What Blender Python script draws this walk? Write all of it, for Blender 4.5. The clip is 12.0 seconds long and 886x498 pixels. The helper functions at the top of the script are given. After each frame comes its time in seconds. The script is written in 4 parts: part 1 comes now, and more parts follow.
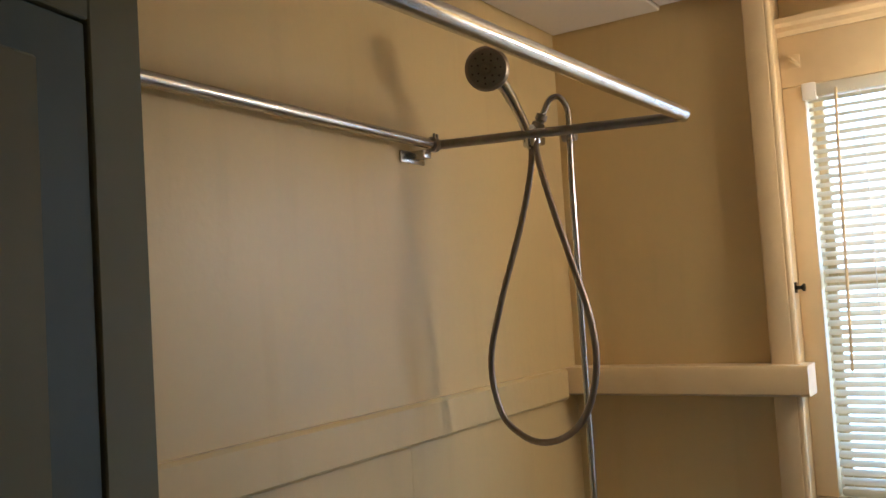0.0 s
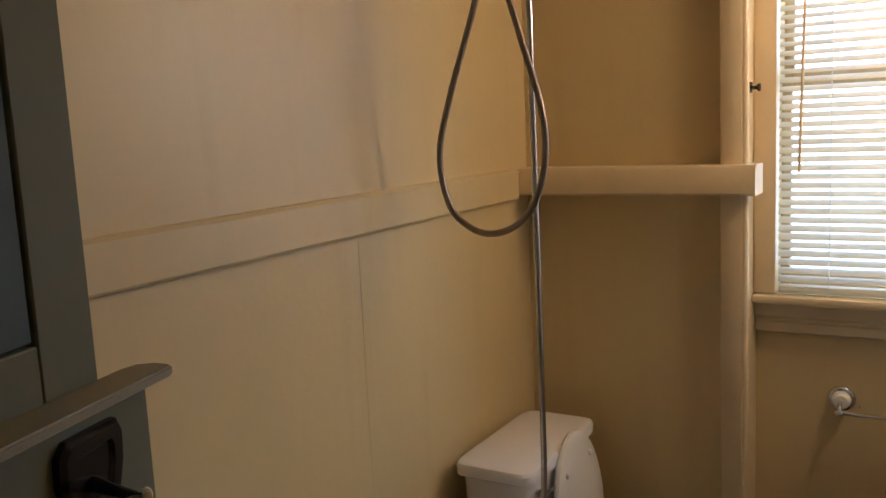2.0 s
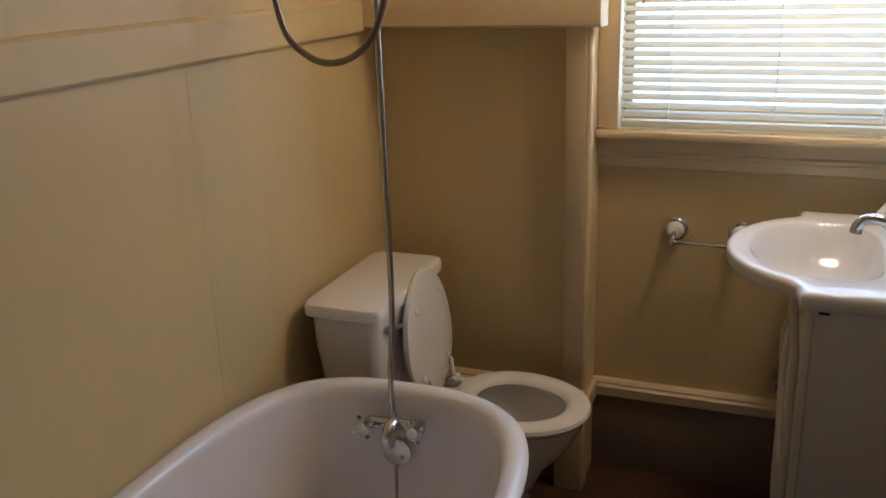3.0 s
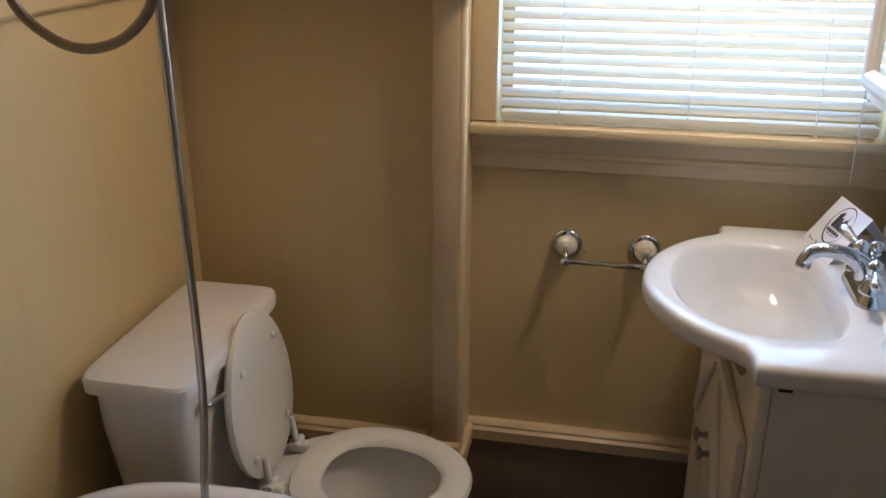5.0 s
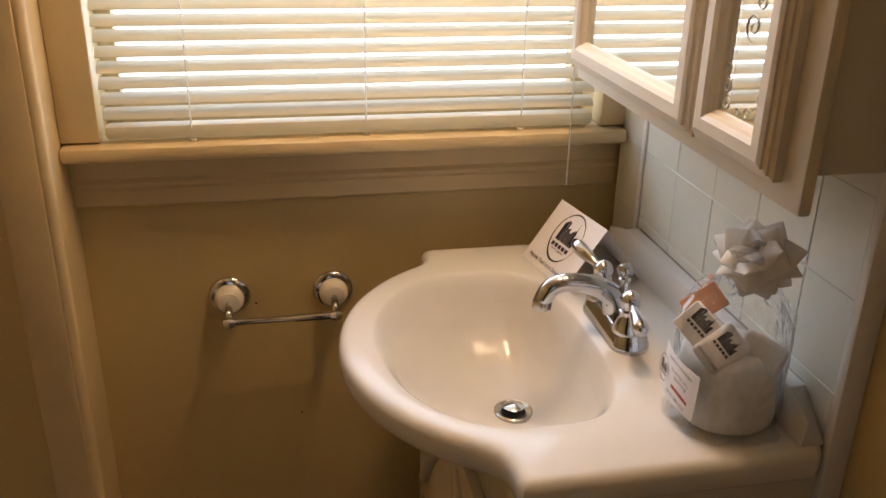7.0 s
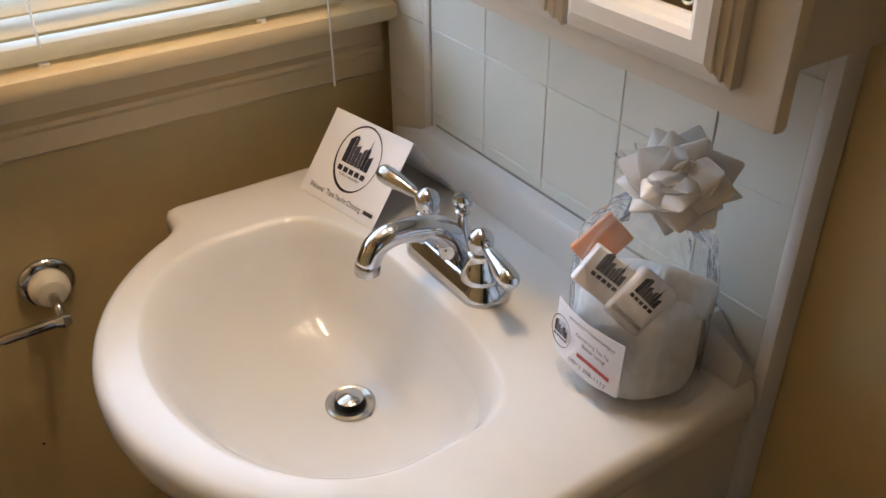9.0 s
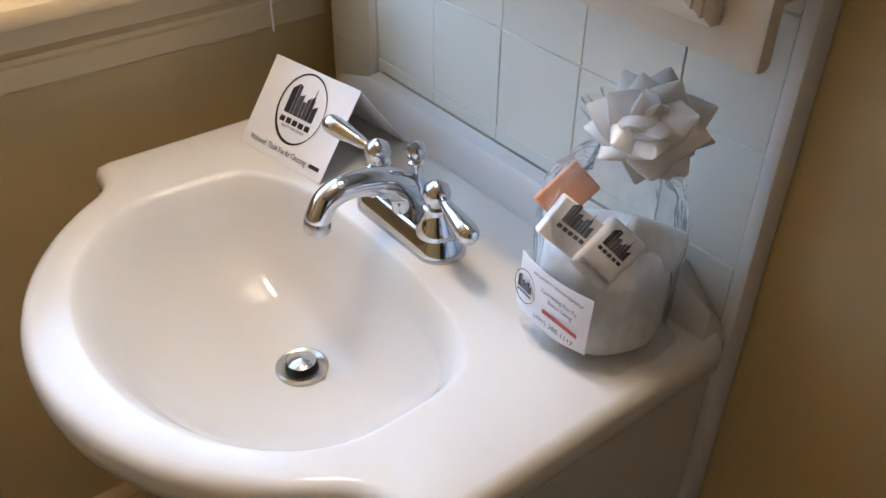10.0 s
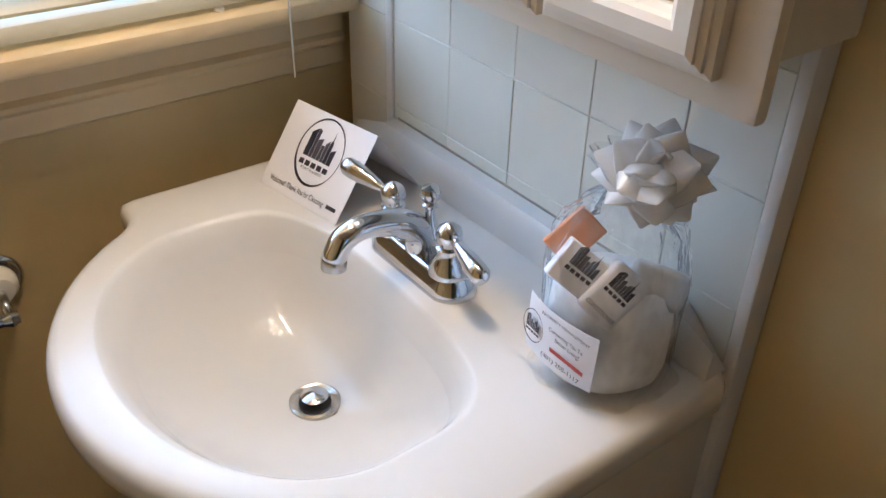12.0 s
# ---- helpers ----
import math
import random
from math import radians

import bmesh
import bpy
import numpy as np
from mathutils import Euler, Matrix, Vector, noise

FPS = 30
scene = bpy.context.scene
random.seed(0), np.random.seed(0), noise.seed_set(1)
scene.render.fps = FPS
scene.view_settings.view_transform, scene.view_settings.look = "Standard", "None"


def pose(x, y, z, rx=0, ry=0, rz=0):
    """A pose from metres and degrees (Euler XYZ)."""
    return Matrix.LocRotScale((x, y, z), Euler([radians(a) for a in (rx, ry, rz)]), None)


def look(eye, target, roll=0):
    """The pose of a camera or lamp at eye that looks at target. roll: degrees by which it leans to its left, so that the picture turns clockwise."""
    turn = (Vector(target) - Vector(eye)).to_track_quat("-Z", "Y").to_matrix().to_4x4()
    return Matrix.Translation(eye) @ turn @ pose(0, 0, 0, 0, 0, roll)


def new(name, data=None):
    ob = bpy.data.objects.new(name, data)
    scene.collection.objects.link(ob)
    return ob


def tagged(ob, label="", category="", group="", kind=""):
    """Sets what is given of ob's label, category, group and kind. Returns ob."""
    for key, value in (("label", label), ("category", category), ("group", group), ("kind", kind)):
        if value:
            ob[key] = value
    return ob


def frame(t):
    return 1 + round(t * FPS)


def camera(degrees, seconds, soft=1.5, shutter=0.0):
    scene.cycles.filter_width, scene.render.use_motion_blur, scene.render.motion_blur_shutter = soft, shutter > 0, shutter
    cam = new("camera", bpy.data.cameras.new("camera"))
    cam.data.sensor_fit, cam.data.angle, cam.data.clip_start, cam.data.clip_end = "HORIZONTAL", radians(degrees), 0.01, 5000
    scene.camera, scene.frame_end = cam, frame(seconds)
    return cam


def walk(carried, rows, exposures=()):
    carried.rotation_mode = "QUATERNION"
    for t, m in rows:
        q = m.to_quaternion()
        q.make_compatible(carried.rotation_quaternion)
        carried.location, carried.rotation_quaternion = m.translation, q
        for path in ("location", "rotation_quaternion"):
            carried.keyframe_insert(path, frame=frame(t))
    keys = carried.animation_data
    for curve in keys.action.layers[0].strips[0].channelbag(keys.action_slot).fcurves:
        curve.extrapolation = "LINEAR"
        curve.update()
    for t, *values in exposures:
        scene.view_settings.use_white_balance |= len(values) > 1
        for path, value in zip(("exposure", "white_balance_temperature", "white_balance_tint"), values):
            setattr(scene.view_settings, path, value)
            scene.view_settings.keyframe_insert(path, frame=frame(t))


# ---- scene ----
cam = camera(53.7, 12.0)
PATH = [
    (0, (1.086, -2.456, 1.608), (-0.002, -0.781, 1.72), -3.6),
    (0.5, (1.076, -2.456, 1.601), (0.008, -0.772, 1.754), -3.9),
    (1, (1.082, -2.458, 1.595), (0.023, -0.77, 1.788), -4.0),
    (1.5, (1.085, -2.44, 1.586), (0.011, -0.754, 1.663), -3.8),
    (1.8, (1.034, -2.435, 1.552), (0.015, -0.721, 1.395), -3.2),
    (2, (1.082, -2.416, 1.533), (0.063, -0.716, 1.243), -2.8),
    (2.2, (1.052, -2.42, 1.511), (0.094, -0.714, 1.096), -2.6),
    (2.5, (1.062, -2.422, 1.49), (0.164, -0.713, 0.965), -2.4),
    (3, (1.08, -2.362, 1.476), (0.377, -0.596, 0.854), -1.9),
    (3.2, (1.074, -2.299, 1.46), (0.425, -0.52, 0.817), -2.1),
    (4.8, (0.923, -1.873, 1.484), (0.499, -0.072, 0.725), -0.1),
    (5, (0.907, -1.838, 1.475), (0.549, -0.016, 0.733), 0.2),
    (5.5, (0.92, -1.712, 1.465), (0.822, 0.156, 0.758), 0.8),
    (6, (0.94, -1.548, 1.448), (1.007, 0.318, 0.731), -0.3),
    (6.5, (0.935, -1.457, 1.43), (1.097, 0.383, 0.663), -0.1),
    (6.7, (0.926, -1.415, 1.408), (1.163, 0.415, 0.637), 0.6),
    (8.3, (0.904, -1.084, 1.407), (1.662, 0.511, 0.47), -1.3),
    (8.5, (0.916, -1.066, 1.401), (1.695, 0.502, 0.433), -1.6),
    (9, (0.92, -0.996, 1.378), (1.843, 0.4, 0.284), -0.5),
    (9.5, (0.931, -0.966, 1.356), (1.908, 0.316, 0.171), 0.7),
    (10, (0.928, -0.957, 1.356), (1.929, 0.306, 0.172), 1.0),
    (10.5, (0.918, -0.957, 1.357), (1.927, 0.312, 0.186), 1.3),
    (11, (0.914, -0.97, 1.365), (1.938, 0.324, 0.235), 1.6),
    (11.5, (0.913, -0.976, 1.366), (1.937, 0.338, 0.26), 1.5),
    (12, (0.909, -0.976, 1.369), (1.929, 0.346, 0.269), 1.6),
]
EXPOSURES = [(0, -0.33, 5050, 8), (0.5, -0.46, 5150, 10), (1, -0.53, 5300, 11), (1.5, -0.52, 5450, 14), (2, -0.44, 5550, 15), (2.5, -0.47, 5650, 14), (3, -0.36, 5350, 13), (5, -0.14, 4950, 12), (5.5, -0.37, 5900, 13), (6, -0.54, 6600, 14), (6.5, -0.44, 7200, 17), (8.5, -0.42, 6900, 20), (9, -0.30, 5950, 14), (9.5, -0.07, 5300, 12), (12, -0.06, 5280, 12)]
walk(cam, [(t, look(eye, target, roll)) for t, eye, target, roll in PATH], EXPOSURES)

# ---- world, sun, lamps ----
world = bpy.data.worlds.new("sky")
scene.world = world
world.use_nodes = True
wn = world.node_tree
sky = wn.nodes.new("ShaderNodeTexSky")
sky.sky_type = "NISHITA"
sky.sun_disc = False
sky.sun_elevation = radians(45)
sky.sun_rotation = radians(95)
wn.links.new(sky.outputs[0], wn.nodes["Background"].inputs[0])
wn.nodes["Background"].inputs[1].default_value = 0.15

sun = new("sun", bpy.data.lights.new("sun", "SUN"))
sun.data.energy, sun.data.angle, sun.data.color = 3.0, radians(0.5), (1.0, 0.95, 0.86)
sun.matrix_world = look((6, -0.5, 6), (0, 0, 0))

window_light = new("window_light", bpy.data.lights.new("window_light", "AREA"))
window_light.data.shape, window_light.data.size, window_light.data.size_y = "RECTANGLE", 0.76, 1.07
window_light.data.energy, window_light.data.color = 17.0, (0.63, 0.80, 1.0)
window_light.matrix_world = look((1.05, 0.14, 1.577), (1.05, -1.0, 1.577))


# ---- materials ----
def material(name, color, rough=0.5, metal=0.0, var=0.08, scale=3.0, fine=90.0, bump=0.08, stain=None, stain_scale=2.0, stain_amount=0.4, streak=0.0, **extra):
    """Principled surface with two scales of colour variation and a fine relief."""
    m = bpy.data.materials.new(name)
    m.use_nodes = True
    n, l = m.node_tree.nodes, m.node_tree.links
    b = n["Principled BSDF"]
    co = n.new("ShaderNodeTexCoord")
    big = n.new("ShaderNodeTexNoise")
    big.inputs["Scale"].default_value, big.inputs["Detail"].default_value = scale, 5.0
    small = n.new("ShaderNodeTexNoise")
    small.inputs["Scale"].default_value, small.inputs["Detail"].default_value = fine, 3.0
    for t in (big, small):
        l.new(co.outputs["Object"], t.inputs["Vector"])
    mix = n.new("ShaderNodeMix")
    mix.data_type = "RGBA"
    mix.inputs[6].default_value = (*[c * (1 - var) for c in color], 1)
    mix.inputs[7].default_value = (*[min(1, c * (1 + var)) for c in color], 1)
    l.new(big.outputs["Fac"], mix.inputs[0])
    last = mix.outputs[2]
    grain = n.new("ShaderNodeMix")
    grain.data_type, grain.blend_type = "RGBA", "MULTIPLY"
    grain.inputs[0].default_value = var
    l.new(last, grain.inputs[6])
    l.new(small.outputs["Color"], grain.inputs[7])
    last = grain.outputs[2]
    if stain:
        st = n.new("ShaderNodeTexNoise")
        st.inputs["Scale"].default_value, st.inputs["Detail"].default_value = stain_scale, 8.0
        l.new(co.outputs["Object"], st.inputs["Vector"])
        ramp = n.new("ShaderNodeValToRGB")
        ramp.color_ramp.elements[0].position, ramp.color_ramp.elements[1].position = 0.52, 0.72
        ramp.color_ramp.elements[1].color = (stain_amount,) * 3 + (1,)
        l.new(st.outputs["Fac"], ramp.inputs[0])
        sm = n.new("ShaderNodeMix")
        sm.data_type = "RGBA"
        sm.inputs[7].default_value = (*stain, 1)
        l.new(ramp.outputs[0], sm.inputs[0])
        l.new(last, sm.inputs[6])
        last = sm.outputs[2]
    if streak:
        mp = n.new("ShaderNodeMapping")
        mp.inputs["Scale"].default_value = (9.0, 9.0, 0.9)
        l.new(co.outputs["Object"], mp.inputs["Vector"])
        sn_ = n.new("ShaderNodeTexNoise")
        sn_.inputs["Scale"].default_value, sn_.inputs["Detail"].default_value = 1.6, 7.0
        l.new(mp.outputs[0], sn_.inputs["Vector"])
        sr = n.new("ShaderNodeMapRange")
        sr.inputs["From Min"].default_value, sr.inputs["From Max"].default_value = 0.54, 0.74
        sr.inputs["To Max"].default_value = streak
        l.new(sn_.outputs["Fac"], sr.inputs["Value"])
        sx = n.new("ShaderNodeMix")
        sx.data_type, sx.blend_type = "RGBA", "MULTIPLY"
        sx.inputs[7].default_value = (0.62, 0.56, 0.50, 1)
        l.new(sr.outputs[0], sx.inputs[0])
        l.new(last, sx.inputs[6])
        last = sx.outputs[2]
    l.new(last, b.inputs["Base Color"])
    b.inputs["Metallic"].default_value = metal
    rr = n.new("ShaderNodeMapRange")
    rr.inputs["To Min"].default_value, rr.inputs["To Max"].default_value = max(0.0, rough - 0.06), min(1.0, rough + 0.06)
    l.new(big.outputs["Fac"], rr.inputs["Value"])
    l.new(rr.outputs[0], b.inputs["Roughness"])
    if bump:
        bp = n.new("ShaderNodeBump")
        bp.inputs["Strength"].default_value, bp.inputs["Distance"].default_value = bump, 0.002
        l.new(small.outputs["Fac"], bp.inputs["Height"])
        l.new(bp.outputs[0], b.inputs["Normal"])
    for key, value in extra.items():
        b.inputs[key.replace("_", " ")].default_value = value
    return m


WALL = (0.660, 0.512, 0.251)
wall_paint = material("cream_wall_paint", WALL, 0.42, var=0.06, scale=1.6, fine=60, bump=0.25, stain=(0.50, 0.36, 0.19), stain_scale=1.3, stain_amount=0.25, streak=0.13)
trim_paint = material("cream_gloss_trim_paint", (0.70, 0.55, 0.32), 0.32, var=0.05, scale=5, fine=40, bump=0.2, stain=(0.46, 0.33, 0.17), stain_scale=9, stain_amount=0.2)
base_paint = material("taupe_baseboard_paint", (0.24, 0.185, 0.115), 0.5, var=0.12, scale=6, stain=(0.16, 0.12, 0.08), stain_scale=5, stain_amount=0.4)
ceiling_tile_mat = material("white_ceiling_tile", (0.74, 0.68, 0.60), 0.85, var=0.07, scale=4, fine=130, bump=0.9)
dark_gap = material("dark_ceiling_void", (0.05, 0.04, 0.035), 0.9)
floor_mat = material("brown_vinyl_floor", (0.085, 0.04, 0.022), 0.45, var=0.35, scale=9, fine=120, bump=0.15, stain=(0.16, 0.08, 0.04), stain_scale=14, stain_amount=0.5)
door_paint = material("olive_grey_door_paint", (0.115, 0.108, 0.054), 0.75, var=0.1, scale=4, fine=35, bump=0.2, stain=(0.06, 0.055, 0.05), stain_scale=3, stain_amount=0.3)
# shelf olive lifted to tan: the warm light on its top is in the colour
lit_shelf_paint = material("lit_olive_shelf_paint", (0.25, 0.21, 0.12), 0.5, var=0.12, scale=8, fine=40, bump=0.2)
door_panel_paint = material("blue_grey_door_panel_paint", (0.038, 0.054, 0.044), 0.7, var=0.1, scale=4, fine=35, bump=0.2)
enamel = material("white_tub_enamel", (0.80, 0.76, 0.74), 0.16, var=0.04, scale=5, bump=0.03, stain=(0.66, 0.57, 0.47), stain_scale=3, stain_amount=0.35)
tub_outside = material("painted_tub_outside", (0.62, 0.58, 0.54), 0.45, var=0.08)
china = material("white_vitreous_china", (0.80, 0.77, 0.73), 0.14, var=0.02, bump=0.02)
seat_plastic = material("white_seat_plastic", (0.80, 0.77, 0.70), 0.25, var=0.03, bump=0.03)
marble = material("white_cultured_marble", (0.72, 0.70, 0.67), 0.11, var=0.02, scale=2, bump=0.02)
cabinet_white = material("white_cabinet_laminate", (0.64, 0.61, 0.55), 0.36, var=0.05, scale=4, fine=50, bump=0.08)
cabinet_wood = material("off_white_painted_wood", (0.74, 0.67, 0.56), 0.33, var=0.06, scale=6, fine=50, bump=0.1)
tile_mat = material("white_glazed_tile", (0.75, 0.74, 0.66), 0.16, var=0.05, scale=7, fine=20, bump=0.05)
grout = material("off_white_grout", (0.80, 0.79, 0.74), 0.8, var=0.12, scale=20)
tile_trim = material("white_tile_edge_trim", (0.76, 0.74, 0.70), 0.3, var=0.04)
caulk = material("grimy_caulk", (0.42, 0.38, 0.31), 0.7, var=0.4, scale=30)
chrome = material("polished_chrome", (0.62, 0.64, 0.68), 0.09, 1.0, var=0.03, bump=0.0)
worn_chrome = material("worn_chrome", (0.60, 0.59, 0.58), 0.24, 1.0, var=0.25, scale=30, bump=0.05)
rod_metal = material("dull_chrome_rod", (0.62, 0.61, 0.60), 0.20, 1.0, var=0.18, scale=45, bump=0.06)
dull_steel = material("tarnished_steel", (0.42, 0.38, 0.33), 0.36, 1.0, var=0.3, scale=25, bump=0.1)
hose_mat = material("grey_metal_hose", (0.30, 0.25, 0.21), 0.38, 0.9, var=0.2, scale=40, fine=200, bump=0.2)
spray_mat = material("dark_spray_face", (0.20, 0.18, 0.15), 0.5, var=0.3, scale=60, fine=300, bump=0.3)
black_iron = material("black_enamelled_iron", (0.012, 0.011, 0.01), 0.18, var=0.2)
porcelain = material("cream_porcelain", (0.84, 0.79, 0.68), 0.12, var=0.02, bump=0.0)
plastic_white = material("white_plastic", (0.78, 0.76, 0.72), 0.35, var=0.03)
paper_white = material("white_card_stock", (0.86, 0.85, 0.88), 0.55, var=0.02, bump=0.03)
paper_roll = material("white_tissue_roll", (0.94, 0.93, 0.91), 0.85, var=0.04, fine=160, bump=0.12)
ink = material("black_ink", (0.03, 0.025, 0.035), 0.5, var=0.1, bump=0.0)
grey_ink = material("dark_grey_ink", (0.09, 0.08, 0.095), 0.5, var=0.1, bump=0.0)
red_ink = material("red_ink", (0.42, 0.05, 0.04), 0.5, var=0.1, bump=0.0)
ribbon = material("white_satin_ribbon", (0.93, 0.92, 0.90), 0.22, var=0.03, fine=300, bump=0.1, Sheen_Weight=0.2, Coat_Weight=0.5, Coat_Roughness=0.15)
rn, rl = ribbon.node_tree.nodes, ribbon.node_tree.links
rt = rn.new("ShaderNodeBsdfTranslucent")
rt.inputs[0].default_value = (0.92, 0.89, 0.85, 1)
rx = rn.new("ShaderNodeMixShader")
rx.inputs[0].default_value = 0.45
rl.new(rn["Principled BSDF"].outputs[0], rx.inputs[1])
rl.new(rt.outputs[0], rx.inputs[2])
rl.new(rx.outputs[0], rn["Material Output"].inputs[0])
orange_paper = material("orange_soap_wrapper", (0.72, 0.33, 0.16), 0.4, var=0.1, scale=12)
dark_rubber = material("dark_void", (0.012, 0.011, 0.012), 0.6)
mirror = material("mirror_silver", (0.90, 0.91, 0.90), 0.015, 1.0, var=0.0, bump=0.0)
etched = material("frosted_mirror_etching", (0.62, 0.64, 0.58), 0.6, 0.2, var=0.1, scale=60)
bulb_mat = bpy.data.materials.new("warm_bulb_glass")
bulb_mat.use_nodes = True
bulb_mat.node_tree.nodes["Principled BSDF"].inputs["Emission Color"].default_value = (1.0, 0.73, 0.45, 1)
bulb_mat.node_tree.nodes["Principled BSDF"].inputs["Emission Strength"].default_value = 125.0

slat_mat = material("cream_vinyl_slat", (0.70, 0.66, 0.56), 0.4, var=0.03, scale=10, bump=0.0)
sn, sl = slat_mat.node_tree.nodes, slat_mat.node_tree.links
tr = sn.new("ShaderNodeBsdfTranslucent")
tr.inputs[0].default_value = (0.88, 0.76, 0.54, 1)
mx = sn.new("ShaderNodeMixShader")
mx.inputs[0].default_value = 0.32
sl.new(sn["Principled BSDF"].outputs[0], mx.inputs[1])
sl.new(tr.outputs[0], mx.inputs[2])
sl.new(mx.outputs[0], sn["Material Output"].inputs[0])

glass = bpy.data.materials.new("window_glass")
glass.use_nodes = True
gb = glass.node_tree.nodes["Principled BSDF"]
gb.inputs["Transmission Weight"].default_value, gb.inputs["Roughness"].default_value, gb.inputs["IOR"].default_value = 1.0, 0.01, 1.45

film = bpy.data.materials.new("clear_cellophane")
film.use_nodes = True
fn, fl = film.node_tree.nodes, film.node_tree.links
clear = fn.new("ShaderNodeBsdfTransparent")
clear.inputs[0].default_value = (0.985, 0.985, 0.98, 1)
shine = fn.new("ShaderNodeBsdfGlossy")
shine.inputs["Roughness"].default_value = 0.12
fres = fn.new("ShaderNodeFresnel")
fres.inputs[0].default_value = 1.2
fbump = fn.new("ShaderNodeBump")
fbump.inputs["Strength"].default_value, fbump.inputs["Distance"].default_value = 0.35, 0.006
fnoise = fn.new("ShaderNodeTexNoise")
fnoise.inputs["Scale"].default_value = 16
fl.new(fnoise.outputs["Fac"], fbump.inputs["Height"])
fl.new(fbump.outputs[0], fres.inputs["Normal"])
fl.new(fbump.outputs[0], shine.inputs["Normal"])
fmix = fn.new("ShaderNodeMixShader")
fl.new(fres.outputs[0], fmix.inputs[0])
fl.new(clear.outputs[0], fmix.inputs[1])
fl.new(shine.outputs[0], fmix.inputs[2])
haze = fn.new("ShaderNodeBsdfTranslucent")
haze.inputs[0].default_value = (0.93, 0.93, 0.92, 1)
bright = fn.new("ShaderNodeBsdfDiffuse")
bright.inputs[0].default_value = (0.93, 0.93, 0.92, 1)
veil = fn.new("ShaderNodeMixShader")
fl.new(haze.outputs[0], veil.inputs[1])
fl.new(bright.outputs[0], veil.inputs[2])
milky = fn.new("ShaderNodeMixShader")
crease = fn.new("ShaderNodeMapRange")
crease.inputs["From Min"].default_value, crease.inputs["From Max"].default_value = 0.35, 0.75
crease.inputs["To Min"].default_value, crease.inputs["To Max"].default_value = 0.03, 0.15
fl.new(fnoise.outputs["Fac"], crease.inputs["Value"])
fl.new(crease.outputs[0], milky.inputs[0])
fl.new(fmix.outputs[0], milky.inputs[1])
fl.new(veil.outputs[0], milky.inputs[2])
fl.new(milky.outputs[0], fn["Material Output"].inputs[0])


# ---- mesh helpers ----
def box(bm, lo, hi, bevel=0.0, seg=2):
    """An axis-aligned box between two corners, with rounded edges."""
    (x0, y0, z0), (x1, y1, z1) = lo, hi
    v = [bm.verts.new(p) for p in ((x0, y0, z0), (x1, y0, z0), (x1, y1, z0), (x0, y1, z0), (x0, y0, z1), (x1, y0, z1), (x1, y1, z1), (x0, y1, z1))]
    f = [bm.faces.new([v[i] for i in q]) for q in ((0, 3, 2, 1), (4, 5, 6, 7), (0, 1, 5, 4), (1, 2, 6, 5), (2, 3, 7, 6), (3, 0, 4, 7))]
    if bevel:
        edges = list({e for face in f for e in face.edges})
        bmesh.ops.bevel(bm, geom=edges, offset=bevel, segments=seg, profile=0.5, affect="EDGES")
    return bm


def loft(bm, rings, cap_first=True, cap_last=True):
    """Skin between rings that have the same number of points."""
    rows = [[bm.verts.new(p) for p in ring] for ring in rings]
    n = len(rows[0])
    for a, b in zip(rows, rows[1:]):
        for i in range(n):
            bm.faces.new((a[i], a[(i + 1) % n], b[(i + 1) % n], b[i]))
    if cap_first:
        bm.faces.new(rows[0][::-1])
    if cap_last:
        bm.faces.new(rows[-1])
    return bm


def sweep(bm, points, radius, n=12):
    """A round bar along a line of points; radius is one number or one for each point."""
    pts = [Vector(p) for p in points]
    radii = radius if isinstance(radius, (list, tuple)) else [radius] * len(pts)
    up, rings = None, []
    for i, p in enumerate(pts):
        d = (pts[min(i + 1, len(pts) - 1)] - pts[max(i - 1, 0)]).normalized()
        if up is None:
            up = d.orthogonal().normalized()
        up = (up - d * up.dot(d)).normalized()
        side = d.cross(up)
        rings.append([p + radii[i] * (math.cos(a) * up + math.sin(a) * side) for a in (2 * math.pi * k / n for k in range(n))])
    return loft(bm, rings)


def smooth_line(points, steps=8):
    """Catmull-Rom line through points."""
    p = [Vector(q) for q in points]
    p = [2 * p[0] - p[1]] + p + [2 * p[-1] - p[-2]]
    out = []
    for a, b, c, d in zip(p, p[1:], p[2:], p[3:]):
        for k in range(steps):
            t = k / steps
            out.append(0.5 * (2 * b + (c - a) * t + (2 * a - 5 * b + 4 * c - d) * t * t + (3 * b - a - 3 * c + d) * t ** 3))
    return out + [p[-2]]


def lathe(bm, profile, m=Matrix(), n=28):
    """A turned shape: (radius, height) pairs round the z axis of m."""
    rings = [[m @ Vector((max(r, 1e-4) * math.cos(2 * math.pi * k / n), max(r, 1e-4) * math.sin(2 * math.pi * k / n), z)) for k in range(n)] for r, z in profile]
    return loft(bm, rings)


def axis(at, toward):
    """A frame at a place whose z axis points along toward."""
    return Matrix.Translation(at) @ Vector(toward).to_track_quat("Z", "Y").to_matrix().to_4x4()


BASES = {}


def thing(name, label, category, at=(0, 0, 0), group="", kind=""):
    ob = new(name)
    ob.location, ob.empty_display_size = at, 0.05
    BASES[ob] = Vector(at)
    return tagged(ob, label, category, group, kind)


